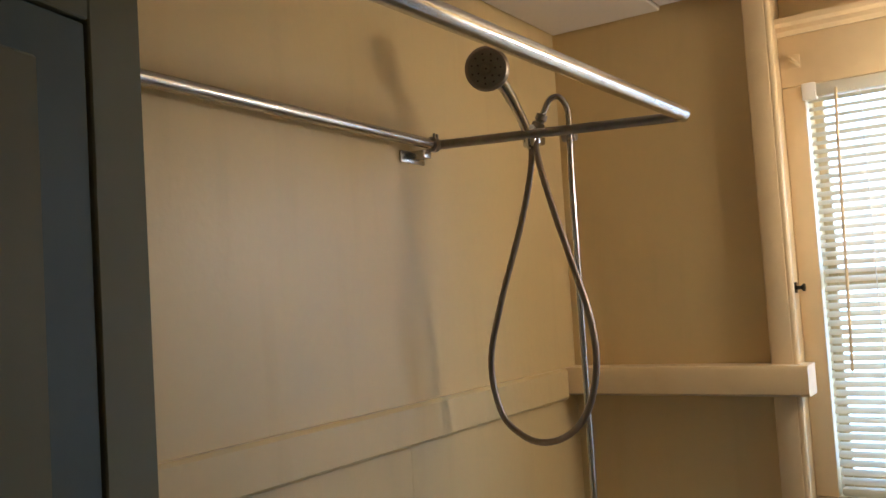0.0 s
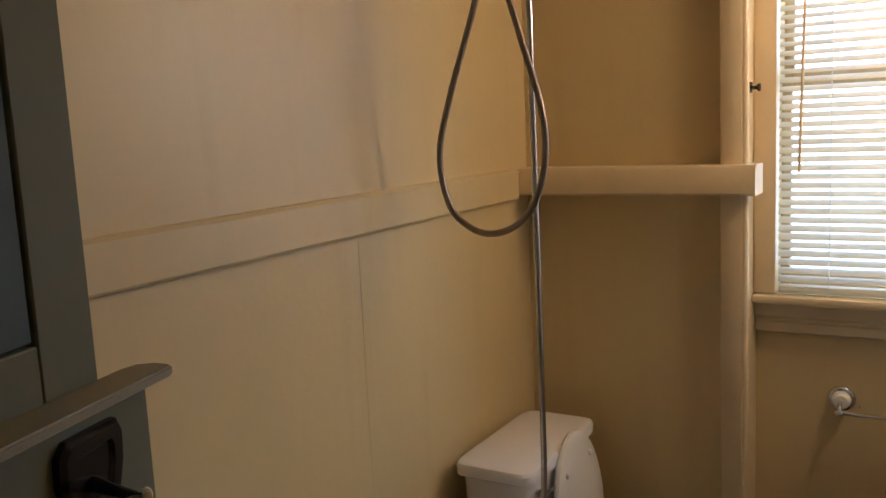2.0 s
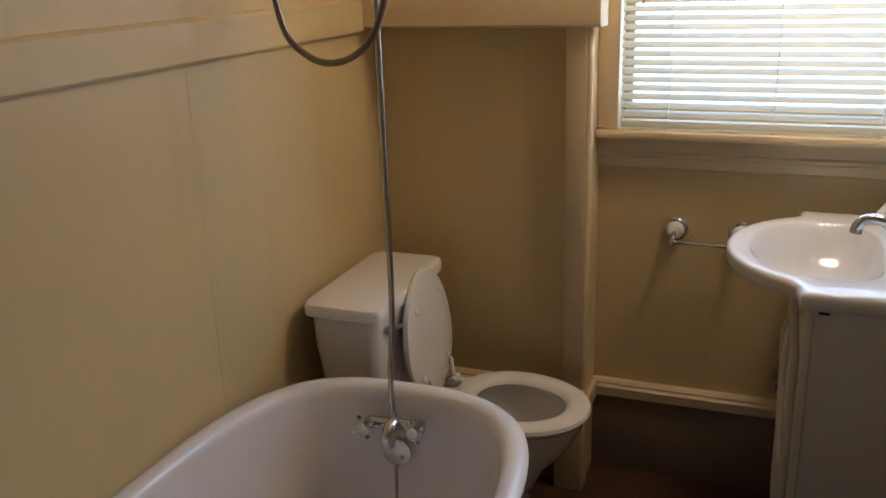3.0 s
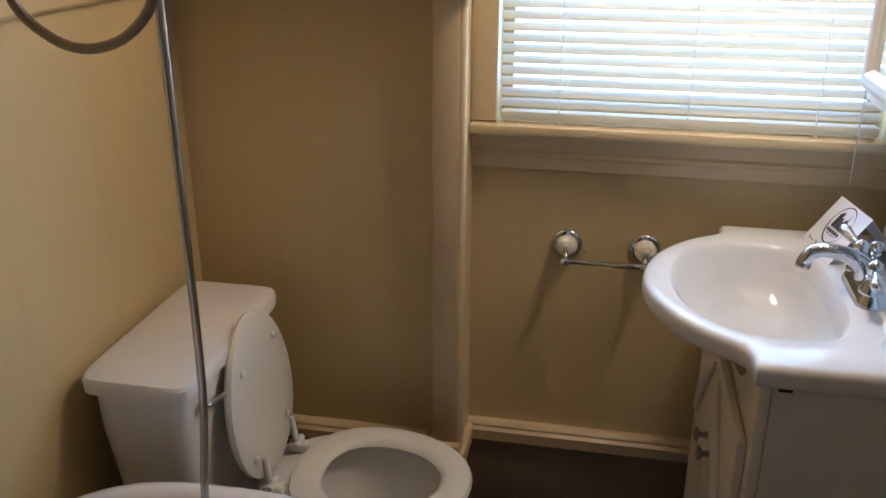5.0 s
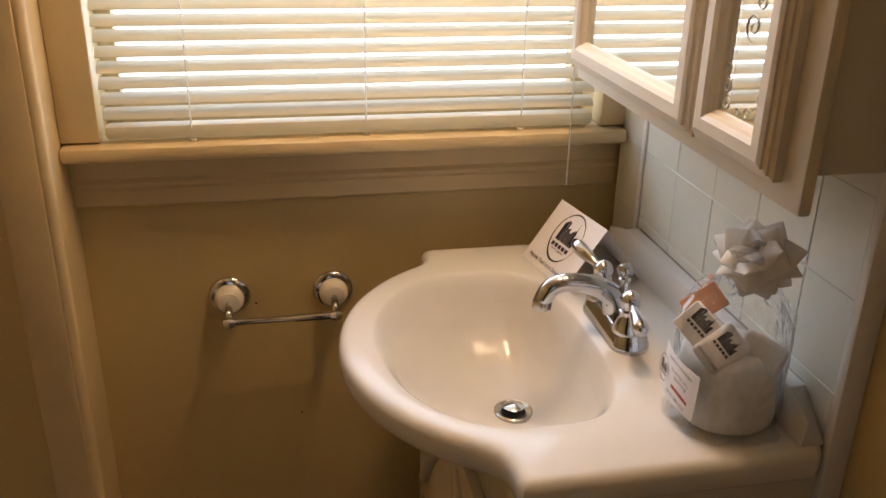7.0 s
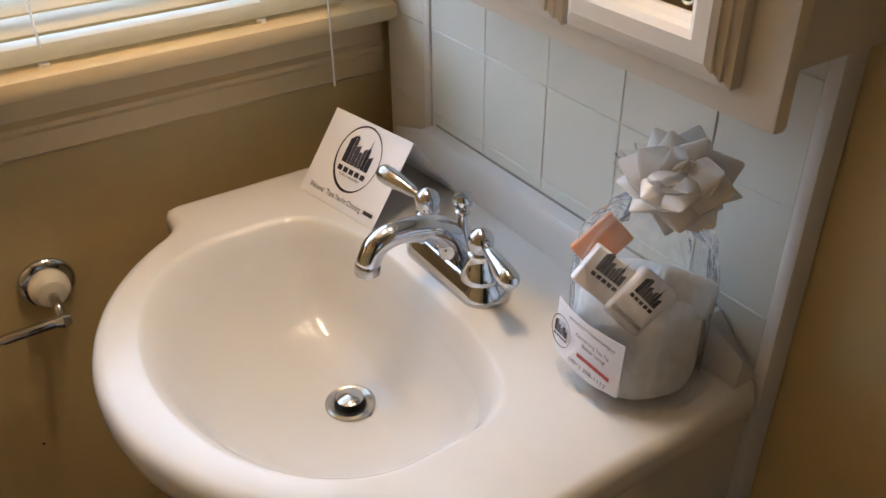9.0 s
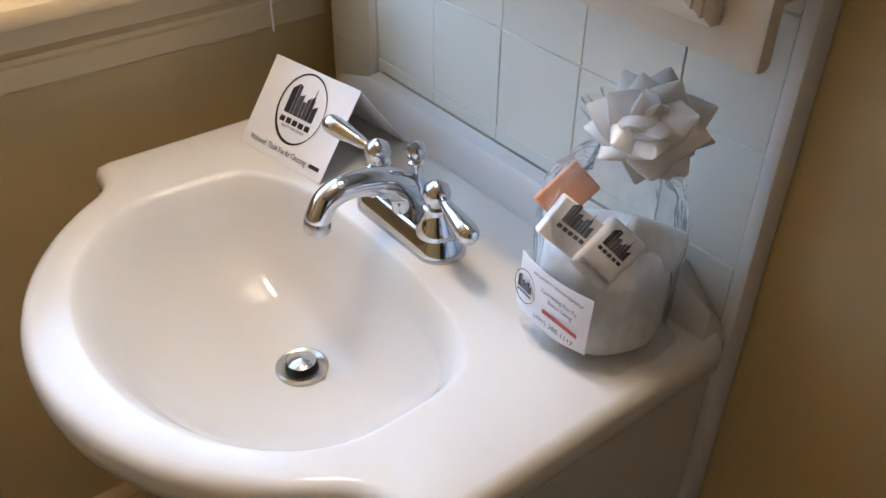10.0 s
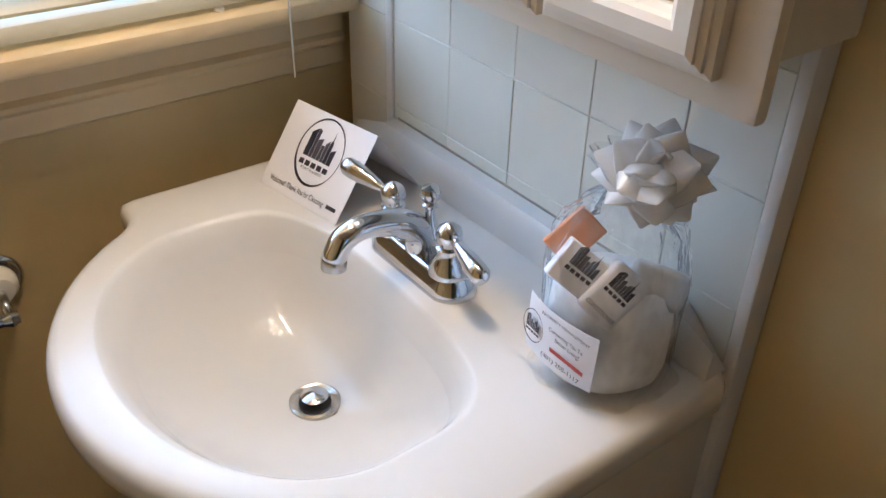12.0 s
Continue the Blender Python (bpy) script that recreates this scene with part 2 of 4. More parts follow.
def part(name, bm, mat, parent=None, label="", flat=False):
    """Links a bmesh, in world places, as one mesh object under a thing or a part."""
    bmesh.ops.recalc_face_normals(bm, faces=bm.faces)
    me = bpy.data.meshes.new(name)
    bm.to_mesh(me)
    bm.free()
    me.materials.append(mat)
    if not flat:
        me.polygons.foreach_set("use_smooth", [True] * len(me.polygons))
        me.set_sharp_from_angle(angle=radians(38))
    ob = new(name, me)
    if parent:
        ob.parent = parent
        if parent in BASES:
            ob.matrix_parent_inverse = Matrix.Translation(-BASES[parent])
    return tagged(ob, label) if label else ob


def structure(name, bm, mat, label, category, flat=False):
    return tagged(part(name, bm, mat, flat=flat), label, category, kind="structure")


def slab(name, lo, hi, mat, label, category, bevel=0.0):
    return structure(name, box(bmesh.new(), lo, hi, bevel), mat, label, category)


def lettering(name, body, size, m, mat, parent, width=None):
    """Flat letters in the built-in font, middle at m's origin, in m's xy plane."""
    cu = bpy.data.curves.new(name, "FONT")
    cu.body, cu.size, cu.align_x, cu.align_y = body, size, "CENTER", "CENTER"
    tmp = bpy.data.objects.new(name, cu)
    me = bpy.data.meshes.new_from_object(tmp)
    bpy.data.objects.remove(tmp)
    if width and len(me.vertices):
        xs = [v.co.x for v in me.vertices]
        k = width / max(1e-6, max(xs) - min(xs))
        me.transform(Matrix.Diagonal((k, 1, 1, 1)))
    me.transform(m)
    me.materials.clear()
    me.materials.append(mat)
    ob = new(name, me)
    ob.parent = parent
    if parent in BASES:
        ob.matrix_parent_inverse = Matrix.Translation(-BASES[parent])
    return ob


def polygon(bm, m, pts):
    """A flat polygon in the xy plane of m."""
    return bm.faces.new([bm.verts.new(m @ Vector((x, y, 0))) for x, y in pts])


# ---- room shell ----
W, CEIL, FRONT = 1.50, 2.36, -2.62
slab("floor", (-0.1, -3.9, -0.1), (1.7, 0.1, 0.0), floor_mat, "dark reddish-brown worn vinyl floor", "floor")
slab("wall_left", (-0.1, -3.9, 0), (0, 0.1, 2.5), wall_paint, "cream painted smooth plaster wall behind the tub", "wall")
slab("wall_right", (W, -2.72, 0), (W + 0.1, 0.15, 2.5), wall_paint, "cream painted wall beside the tiled splash", "wall")
slab("wall_back_left", (0, -0.12, 0), (0.588, 0.1, 2.5), wall_paint, "cream painted furred-out wall behind the toilet", "wall")

# window wall with its opening
WX0, WX1, WZ0, WZ1 = 0.665, 1.435, 1.035, 2.115
bm = bmesh.new()
for lo, hi in (((0.588, 0, 0), (W, 0.15, WZ0)), ((0.588, 0, WZ1), (W, 0.15, 2.5)), ((0.588, 0, WZ0), (WX0, 0.15, WZ1)), ((WX1, 0, WZ0), (W, 0.15, WZ1))):
    box(bm, lo, hi)
wall_back = structure("wall_back", bm, wall_paint, "cream painted recessed wall with the window opening", "wall")

# front wall with the doorway, and the hall behind it
bm = bmesh.new()
for lo, hi in (((0, FRONT - 0.1, 0), (0.55, FRONT, 2.5)), ((1.34, FRONT - 0.1, 0), (W, FRONT, 2.5)), ((0.55, FRONT - 0.1, 2.03), (1.34, FRONT, 2.5))):
    box(bm, lo, hi)
structure("wall_front", bm, wall_paint, "cream painted wall with the open doorway", "wall")
# hall end wall, out of view; its opening is added to let in sky fill
bm = bmesh.new()
for lo, hi in (((-0.1, -4.0, 0), (1.7, -3.9, 0.9)), ((-0.1, -4.0, 2.0), (1.7, -3.9, 2.5)), ((-0.1, -4.0, 0.9), (0.55, -3.9, 2.0)), ((1.25, -4.0, 0.9), (1.7, -3.9, 2.0))):
    box(bm, lo, hi)
structure("hall_wall", bm, wall_paint, "plain cream painted unseen hall wall with an added opening for sky light", "wall")
slab("hall_side_wall", (1.6, -3.9, 0), (1.7, -2.72, 2.5), wall_paint, "plain cream painted hall side wall", "wall")

# ceiling: loose textured tiles under a dark void
bm = bmesh.new()
xs = (0.0, 0.335, 0.94, 1.5)
ys = (-3.9, -3.05, -2.45, -1.84, -1.24, -0.635, -0.085, 0.0)
sag = random.Random(4)
ends = (-0.127, -0.162, -0.127)
for i in range(3):
    for j in range(6):
        drop = sag.uniform(0, 0.006)
        y1 = ends[i] if j == 5 else ys[j + 1] - 0.004
        box(bm, (xs[i] + 0.005, ys[j] + (0.014 if (i, j) == (0, 5) else 0.005), CEIL - drop), (xs[i + 1] - 0.004, y1, CEIL + 0.012), 0.003, 1)
box(bm, (0.628, -0.121, CEIL - 0.002), (1.496, -0.004, CEIL + 0.012), 0.003, 1)
structure("ceiling", bm, ceiling_tile_mat, "off-white textured ceiling tiles with dark open joints", "ceiling")
slab("ceiling_void", (-0.1, -4.0, CEIL + 0.03), (1.7, 0.15, CEIL + 0.05), dark_gap, "dark void above the loose ceiling tiles", "ceiling")


# ---- mouldings ----
def moulding(name, profile, along, start, end, mat, label, category):
    """A straight moulding: profile is (out, z) pairs; out is measured from the wall along the other axis."""
    rings = []
    for s in (start, end):
        rings.append([(s, o, z) if along == "x" else (o, s, z) for o, z in profile])
    return structure(name, loft(bmesh.new(), rings), mat, label, category)


moulding("chair_rail_back", [(-0.12, 1.316), (-0.205, 1.316), (-0.215, 1.322), (-0.215, 1.382), (-0.208, 1.391), (-0.12, 1.391)], "x", 0.0, 0.65, trim_paint, "cream painted flat chair rail ending past the trim", "chair rail")
moulding("chair_rail_left", [(0, 1.307), (0.016, 1.307), (0.020, 1.312), (0.020, 1.384), (0.014, 1.391), (0, 1.391)], "y", FRONT, -0.217, wall_paint, "cream painted flat chair rail along the wall over the tub", "chair rail")
slab("corner_trim", (0.556, -0.168, 0.32), (0.610, -0.1202, CEIL), trim_paint, "cream painted vertical trim board at the recess edge", "trim", 0.004)
bm = bmesh.new()
sweep(bm, [(0.613, -0.155, 0.32), (0.613, -0.155, CEIL)], 0.011, 12)
structure("corner_bead", bm, trim_paint, "cream painted round bead along the trim board", "trim")
slab("recess_return", (0.5882, -0.15, 0.0), (0.612, -0.0005, CEIL), trim_paint, "cream painted return of the window recess", "trim")
slab("trim_plinth", (0.536, -0.182, 0.0), (0.620, -0.1204, 0.318), trim_paint, "cream painted plinth block under the trim board", "trim", 0.006)
slab("baseboard_left", (0.0, -0.138, 0.0), (0.535, -0.1202, 0.273), base_paint, "taupe painted tall baseboard behind the toilet", "baseboard", 0.002)
moulding("baseboard_cap_left", [(-0.1202, 0.273), (-0.150, 0.273), (-0.152, 0.298), (-0.144, 0.304), (-0.144, 0.310), (-0.136, 0.316), (-0.1202, 0.316)], "x", 0.0, 0.535, trim_paint, "cream painted cap moulding on the tall baseboard", "baseboard")
slab("baseboard_back", (0.6125, -0.016, 0.0), (W, -0.0004, 0.243), base_paint, "taupe painted tall baseboard under the window", "baseboard", 0.002)
moulding("baseboard_cap_back", [(-0.0004, 0.243), (-0.030, 0.243), (-0.032, 0.271), (-0.024, 0.277), (-0.024, 0.283), (-0.016, 0.290), (-0.0004, 0.290)], "x", 0.6125, W, trim_paint, "cream painted cap moulding on the tall baseboard", "baseboard")
slab("baseboard_cap_return", (0.6125, -0.17, 0.238), (0.628, -0.033, 0.290), trim_paint, "cream painted return of the baseboard cap", "baseboard", 0.004)
bm = bmesh.new()
for y0, y1 in ((FRONT, -0.14),):
    box(bm, (0.0, y0, 0.0), (0.016, y1, 0.20), 0.003)
structure("baseboard_wall_left", bm, trim_paint, "cream painted baseboard behind the tub", "baseboard")
slab("baseboard_right", (W - 0.016, FRONT, 0.0), (W - 0.0005, -0.70, 0.20), trim_paint, "cream painted baseboard beside the vanity", "baseboard", 0.003)

# ---- window ----
win = thing("window_1", "cream painted wooden sash window behind a lowered blind", "window", (1.05, 0, WZ0), kind="structure")
part("casing_side", box(bmesh.new(), (0.6125, -0.045, 1.043), (0.668, -0.0005, 2.10), 0.003), trim_paint, win)
part("casing_side", box(bmesh.new(), (1.432, -0.045, 1.043), (1.474, -0.0005, 2.10), 0.003), trim_paint, win)
part("casing_head", box(bmesh.new(), (0.6125, -0.047, 2.101), (1.474, -0.0005, 2.2358), 0.003), trim_paint, win)
cap = loft(bmesh.new(), [[(x, o, z) for o, z in ((-0.0005, 2.236), (-0.052, 2.236), (-0.062, 2.246), (-0.062, 2.258), (-0.072, 2.266), (-0.072, 2.280), (-0.0005, 2.280))] for x in (0.6125, 1.49)])
part("casing_cap", cap, trim_paint, win)
part("window_sill", box(bmesh.new(), (0.6125, -0.067, 1.018), (1.472, 0.06, 1.040), 0.006), trim_paint, win)
apron = loft(bmesh.new(), [[(x, o, z) for o, z in ((-0.0005, 0.931), (-0.010, 0.931), (-0.016, 0.936), (-0.016, 0.960), (-0.021, 0.966), (-0.021, 0.972), (-0.016, 0.978), (-0.016, 1.0178), (-0.0005, 1.0178))] for x in (0.6125, 1.474)])
part("apron", apron, trim_paint, win)
for nm, z0, z1, y in (("lower_sash", 1.040, 1.60, 0.055), ("upper_sash", 1.57, 2.115, 0.09)):
    bm = bmesh.new()
    box(bm, (WX0, y, z0), (WX0 + 0.024, y + 0.03, z1), 0.003)
    box(bm, (WX1 - 0.024, y, z0), (WX1, y + 0.03, z1), 0.003)
    box(bm, (WX0 + 0.024, y, z0), (WX1 - 0.024, y + 0.03, z0 + 0.05), 0.003)
    box(bm, (WX0 + 0.024, y, z1 - 0.035), (WX1 - 0.024, y + 0.03, z1), 0.003)
    sash = part(nm, bm, trim_paint, win)
    pane = part("pane", box(bmesh.new(), (WX0 + 0.023, y + 0.012, z0 + 0.049), (WX1 - 0.023, y + 0.015, z1 - 0.034)), glass, sash)
    pane.visible_shadow = False

# ---- blind ----
blind = thing("window_blind", "cream vinyl slatted blind lowered over the window, slats half open", "blind", (1.05, -0.02, 1.04))
BX0, BX1, BY = 0.674, 1.420, -0.028
part("headrail", box(bmesh.new(), (BX0 + 0.004, BY - 0.016, 2.068), (BX1, BY + 0.016, 2.100), 0.003), slat_mat, blind)
part("bottom_rail", box(bmesh.new(), (BX0, BY - 0.015, 1.0445), (BX1, BY + 0.015, 1.066), 0.007), slat_mat, blind)
part("end_bracket", box(bmesh.new(), (BX0 - 0.012, BY - 0.026, 2.060), (BX0 + 0.022, BY + 0.012, 2.104), 0.003), plastic_white, blind)
tilt, half = radians(33), 0.0125
slat_mesh = bmesh.new()
sec = []
for k in range(6):
    u = -half + 2 * half * k / 5
    sec.append((u, 0.0022 * (1 - (u / half) ** 2)))
top_row = [[(x, u * math.cos(tilt) - v * math.sin(tilt), u * math.sin(tilt) + v * math.cos(tilt)) for u, v in sec] for x in (BX0, BX1)]
low_row = [[(x, u * math.cos(tilt) - (v - 0.0006) * math.sin(tilt), u * math.sin(tilt) + (v - 0.0006) * math.cos(tilt)) for u, v in reversed(sec)] for x in (BX0, BX1)]
loft(slat_mesh, [a + b for a, b in zip(top_row, low_row)])
first = part("slat", slat_mesh, slat_mat, blind)
first.matrix_parent_inverse = Matrix.Translation(-BASES[blind])
first.location = (0, BY, 1.082)
wob = random.Random(7)
k = 1
while 1.082 + 0.0222 * k < 2.066:
    s = new("slat", first.data)
    s.parent, s.matrix_parent_inverse = blind, Matrix.Translation(-BASES[blind])
    s.location = (wob.uniform(-0.0008, 0.0008), BY, 1.082 + 0.0222 * k)
    s.rotation_euler = (wob.uniform(-0.05, 0.05), wob.uniform(-0.0008, 0.0008), 0)
    k += 1
for x in (0.797, 1.055, 1.30):
    part("ladder_cord", sweep(bmesh.new(), [(x, BY - 0.0135, 1.05), (x, BY - 0.0135, 2.07)], 0.0012, 6), ribbon, blind)
    part("cord_button", lathe(bmesh.new(), [(0.0, 0.0), (0.006, 0.0), (0.006, 0.008), (0.0, 0.008)], axis((x, BY - 0.010, 1.036), (0, 0, 1)), 12), plastic_white, blind)
part("tilt_wand", sweep(bmesh.new(), [(0.745, -0.062, 2.078), (0.742, -0.066, 2.0), (0.727, -0.066, 1.362)], 0.0038, 8), trim_paint, blind, "tan plastic tilt wand")
part("lift_cord", sweep(bmesh.new(), [(1.372, -0.056, 2.07), (1.372, -0.068, 1.3), (1.372, -0.073, 0.955)], 0.0012, 6), plastic_white, blind)

# small fittings on the casing and trim
hook = thing("curtain_rod_bracket", "cream painted metal curtain rod bracket on the window casing", "bracket", (0.648, -0.05, 2.166))
part("plate", box(bmesh.new(), (0.634, -0.052, 2.148), (0.664, -0.0472, 2.184), 0.002), trim_paint, hook)
part("prong", sweep(bmesh.new(), smooth_line([(0.640, -0.050, 2.175), (0.645, -0.066, 2.170), (0.655, -0.070, 2.160), (0.662, -0.060, 2.152)], 4), 0.004, 8), trim_paint, hook)
peg = thing("trim_catch", "small dark metal catch screwed to the recess trim", "catch", (0.64, -0.09, 1.578))
part("plate", box(bmesh.new(), (0.6122, -0.098, 1.565), (0.616, -0.074, 1.592), 0.001), black_iron, peg)
part("knob", lathe(bmesh.new(), [(0.0, 0.0), (0.005, 0.0), (0.005, 0.012), (0.010, 0.015), (0.010, 0.021), (0.0, 0.023)], axis((0.616, -0.086, 1.578), (1, 0, 0)), 14), black_iron, peg)


# ---- tub ----
def rounded(cx, cy, a, b, n_exp, z, count=72):
    out = []
    for k in range(count):
        t = 2 * math.pi * k / count
        c, s = math.cos(t), math.sin(t)
        out.append((cx + a * math.copysign(abs(c) ** (2 / n_exp), c), cy + b * math.copysign(abs(s) ** (2 / n_exp), s), z))
    return out


tub = thing("clawfoot_tub", "white enamelled cast-iron clawfoot bathtub along the cream wall", "bathtub", (0.356, -1.285, 0))
TX, TY, TA, TB, TZ = 0.356, -1.285, 0.353, 0.548, 0.585


def tub_ring(inset, z, near=0.0):
    a, b = TA - inset, TB - inset
    return [(x, y + (near * max(0, -(y - TY) / TB)), zz) for x, y, zz in rounded(TX, TY, a, b, 3.0, z)]


inner = [(0.002, TZ - 0.020, 0), (0.0, TZ - 0.010, 0), (0.008, TZ - 0.001, 0), (0.022, TZ + 0.003, 0), (0.036, TZ, 0), (0.046, TZ - 0.009, 0), (0.052, TZ - 0.024, 0.0), (0.060, TZ - 0.10, 0.02), (0.072, TZ - 0.20, 0.06), (0.095, TZ - 0.30, 0.12), (0.14, TZ - 0.35, 0.18), (0.20, TZ - 0.365, 0.22), (0.27, TZ - 0.370, 0.26)]
part("basin", loft(bmesh.new(), [tub_ring(*r) for r in inner], cap_first=False), enamel, tub)
outer = [(0.002, TZ - 0.020, 0), (0.012, TZ - 0.030, 0), (0.036, TZ - 0.032, 0), (0.042, TZ - 0.05, 0.0), (0.050, TZ - 0.12, 0.02), (0.062, TZ - 0.22, 0.06), (0.085, TZ - 0.32, 0.12), (0.13, TZ - 0.38, 0.18), (0.19, TZ - 0.395, 0.22), (0.26, TZ - 0.40, 0.26)]
part("outside", loft(bmesh.new(), [tub_ring(*r) for r in outer], cap_first=False), tub_outside, tub)
for sx in (-1, 1):
    for sy in (-1, 1):
        fx, fy = TX + sx * 0.22, TY + sy * 0.34
        leg = smooth_line([(fx - sx * 0.05, fy, 0.235), (fx, fy, 0.19), (fx + sx * 0.035, fy, 0.10), (fx + sx * 0.01, fy, 0.045), (fx + sx * 0.03, fy, 0.022)], 4)
        part("claw_foot", sweep(bmesh.new(), leg, [0.03 - 0.012 * math.sin(math.pi * i / (len(leg) - 1)) for i in range(len(leg))], 12), tub_outside, tub)

# tub filler, overflow and shower riser
tap = thing("tub_faucet", "chrome tub faucet with cross handles and a tall shower riser", "faucet", (0.34, -0.80, 0.51))
part("body", sweep(bmesh.new(), [(0.275, -0.818, 0.512), (0.405, -0.818, 0.520)], 0.014, 14), chrome, tap)
part("spout", sweep(bmesh.new(), smooth_line([(0.340, -0.812, 0.522), (0.340, -0.840, 0.522), (0.340, -0.858, 0.508), (0.340, -0.862, 0.485)], 5), [0.016] * 14 + [0.014] * 2, 14), chrome, tap)
for x, z in ((0.280, 0.512), (0.400, 0.520)):
    h = part("handle", lathe(bmesh.new(), [(0.0, 0.0), (0.014, 0.0), (0.013, 0.012), (0.008, 0.016), (0.008, 0.026), (0.019, 0.028), (0.020, 0.036), (0.014, 0.041), (0.0, 0.042)], axis((x, -0.826, z), (0, -1, 0.25)), 20), chrome, tap)
    part("porcelain_index", lathe(bmesh.new(), [(0.0, 0.042), (0.011, 0.042), (0.010, 0.045), (0.0, 0.046)], axis((x, -0.826, z), (0, -1, 0.25)), 16), porcelain, h)
    for a in range(4):
        d = Matrix.Rotation(a * math.pi / 2 + 0.5, 4, "Z") @ Vector((1, 0, 0))
        m = axis((x, -0.826, z), (0, -1, 0.25))
        part("lever", sweep(bmesh.new(), [m @ (d * 0.012 + Vector((0, 0, 0.033))), m @ (d * 0.027 + Vector((0, 0, 0.033)))], [0.005, 0.006], 8), chrome, h)
part("overflow_plate", lathe(bmesh.new(), [(0.0, 0.010), (0.018, 0.009), (0.033, 0.005), (0.034, 0.0), (0.0, 0.0)], axis((0.343, -0.822, 0.450), (0, -1, 0.12)), 28), worn_chrome, tap)
part("overflow_screw", lathe(bmesh.new(), [(0.0, 0.013), (0.005, 0.012), (0.006, 0.008), (0.0, 0.008)], axis((0.358, -0.822, 0.444), (0, -1, 0.12)), 12), dull_steel, tap)
part("stopper_rod", sweep(bmesh.new(), [(0.343, -0.834, 0.42), (0.343, -0.845, 0.25)], 0.004, 8), dull_steel, tap)
RX, RY = 0.316, -0.754
riser = part("riser", sweep(bmesh.new(), smooth_line([(0.335, -0.814, 0.525), (0.332, -0.816, 0.570), (0.327, -0.803, 0.630), (0.320, -0.774, 0.700), (RX, RY, 0.83), (RX, RY, 1.3), (RX, RY, 1.8), (RX + 0.003, RY, 1.955), (RX + 0.001, RY, 1.995), (RX - 0.014, RY - 0.004, 2.021), (RX - 0.034, RY - 0.008, 2.018), (RX - 0.047, RY - 0.012, 1.995), (RX - 0.053, RY - 0.014, 1.982)], 6), 0.0066, 12), worn_chrome, tap)
part("coupling", lathe(bmesh.new(), [(0.0, 0.0), (0.012, 0.0), (0.013, 0.012), (0.010, 0.014), (0.010, 0.018), (0.014, 0.020), (0.015, 0.036), (0.011, 0.040), (0.0, 0.040)], axis((RX - 0.051, RY - 0.013, 1.988), (-0.42, -0.12, -0.9)), 18), dull_steel, riser)
part("riser_clamp", lathe(bmesh.new(), [(0.0095, -0.014), (0.0185, -0.014), (0.0185, 0.014), (0.0095, 0.014)], axis((RX - 0.004, RY + 0.014, 1.944), (1, 0.2, 0)), 20), dull_steel, riser)

# hand shower with its hose
shower = thing("hand_shower", "grey chrome hand shower on the curtain rod with looped hose", "shower head", (0.245, -0.79, 1.944))
CLIP = Vector((0.240, -0.790, 1.945))
HEAD = Vector((0.196, -0.868, 2.082))
part("handle", sweep(bmesh.new(), smooth_line([CLIP + Vector((0.004, 0.006, -0.03)), CLIP, CLIP + Vector((-0.012, -0.022, 0.055)), CLIP + Vector((-0.026, -0.046, 0.100)), HEAD + Vector((0.006, 0.012, -0.012))], 5), [0.0095] * 6 + [0.011] * 6 + [0.013] * 5 + [0.015] * 4, 14), worn_chrome, shower)
AIM = Vector((0.32, -0.92, -0.20))
hm = axis(HEAD, AIM)
part("head_shell", lathe(bmesh.new(), [(0.0, -0.034), (0.020, -0.034), (0.037, -0.021), (0.046, 0.0), (0.047, 0.018), (0.042, 0.024), (0.0, 0.024)], hm, 32), hose_mat, shower)
face = part("spray_face", lathe(bmesh.new(), [(0.0, 0.029), (0.010, 0.029), (0.012, 0.026), (0.035, 0.0265), (0.039, 0.024), (0.0, 0.0238)], hm, 32), spray_mat, shower)
for r, n in ((0.0, 1), (0.019, 7), (0.031, 11)):
    for q in range(n):
        a = 2 * math.pi * q / n
        p = hm @ Vector((r * math.cos(a), r * math.sin(a), 0.0262 if r else 0.0288))
        part("nozzle", lathe(bmesh.new(), [(0.0, 0.0), (0.0022, 0.0), (0.0016, 0.0018), (0.0, 0.0019)], axis(p, AIM), 8), dark_rubber, face)
part("clip", loft(bmesh.new(), [[CLIP + Vector((0.016 * math.cos(a) * s, 0.016 * math.sin(a) * s + 0.006, z)) for a in (2 * math.pi * q / 16 for q in range(16))] for z, s in ((-0.026, 0.86), (-0.022, 1.0), (0.016, 1.08), (0.020, 0.95))]), chrome, shower)
part("clip_jaw", box(bmesh.new(), (CLIP.x - 0.012, CLIP.y + 0.012, CLIP.z - 0.018), (CLIP.x + 0.012, CLIP.y + 0.058, CLIP.z + 0.018), 0.005), chrome, shower)
loop = smooth_line([CLIP + Vector((0.004, 0.004, -0.028)), (0.240, -0.793, 1.862), (0.210, -0.795, 1.755), (0.149, -0.800, 1.584), (0.118, -0.802, 1.462), (0.136, -0.803, 1.356), (0.181, -0.803, 1.309), (0.233, -0.803, 1.294), (0.291, -0.803, 1.311), (0.336, -0.803, 1.359), (0.362, -0.801, 1.446), (0.356, -0.799, 1.549), (0.316, -0.795, 1.684), (0.281, -0.792, 1.801), (0.257, -0.790, 1.902), (0.250, RY - 0.02, 1.952)], 10)
part("hose", sweep(bmesh.new(), loop, [0.0068 + 0.0005 * (i % 2) for i in range(len(loop))], 10), hose_mat, shower)

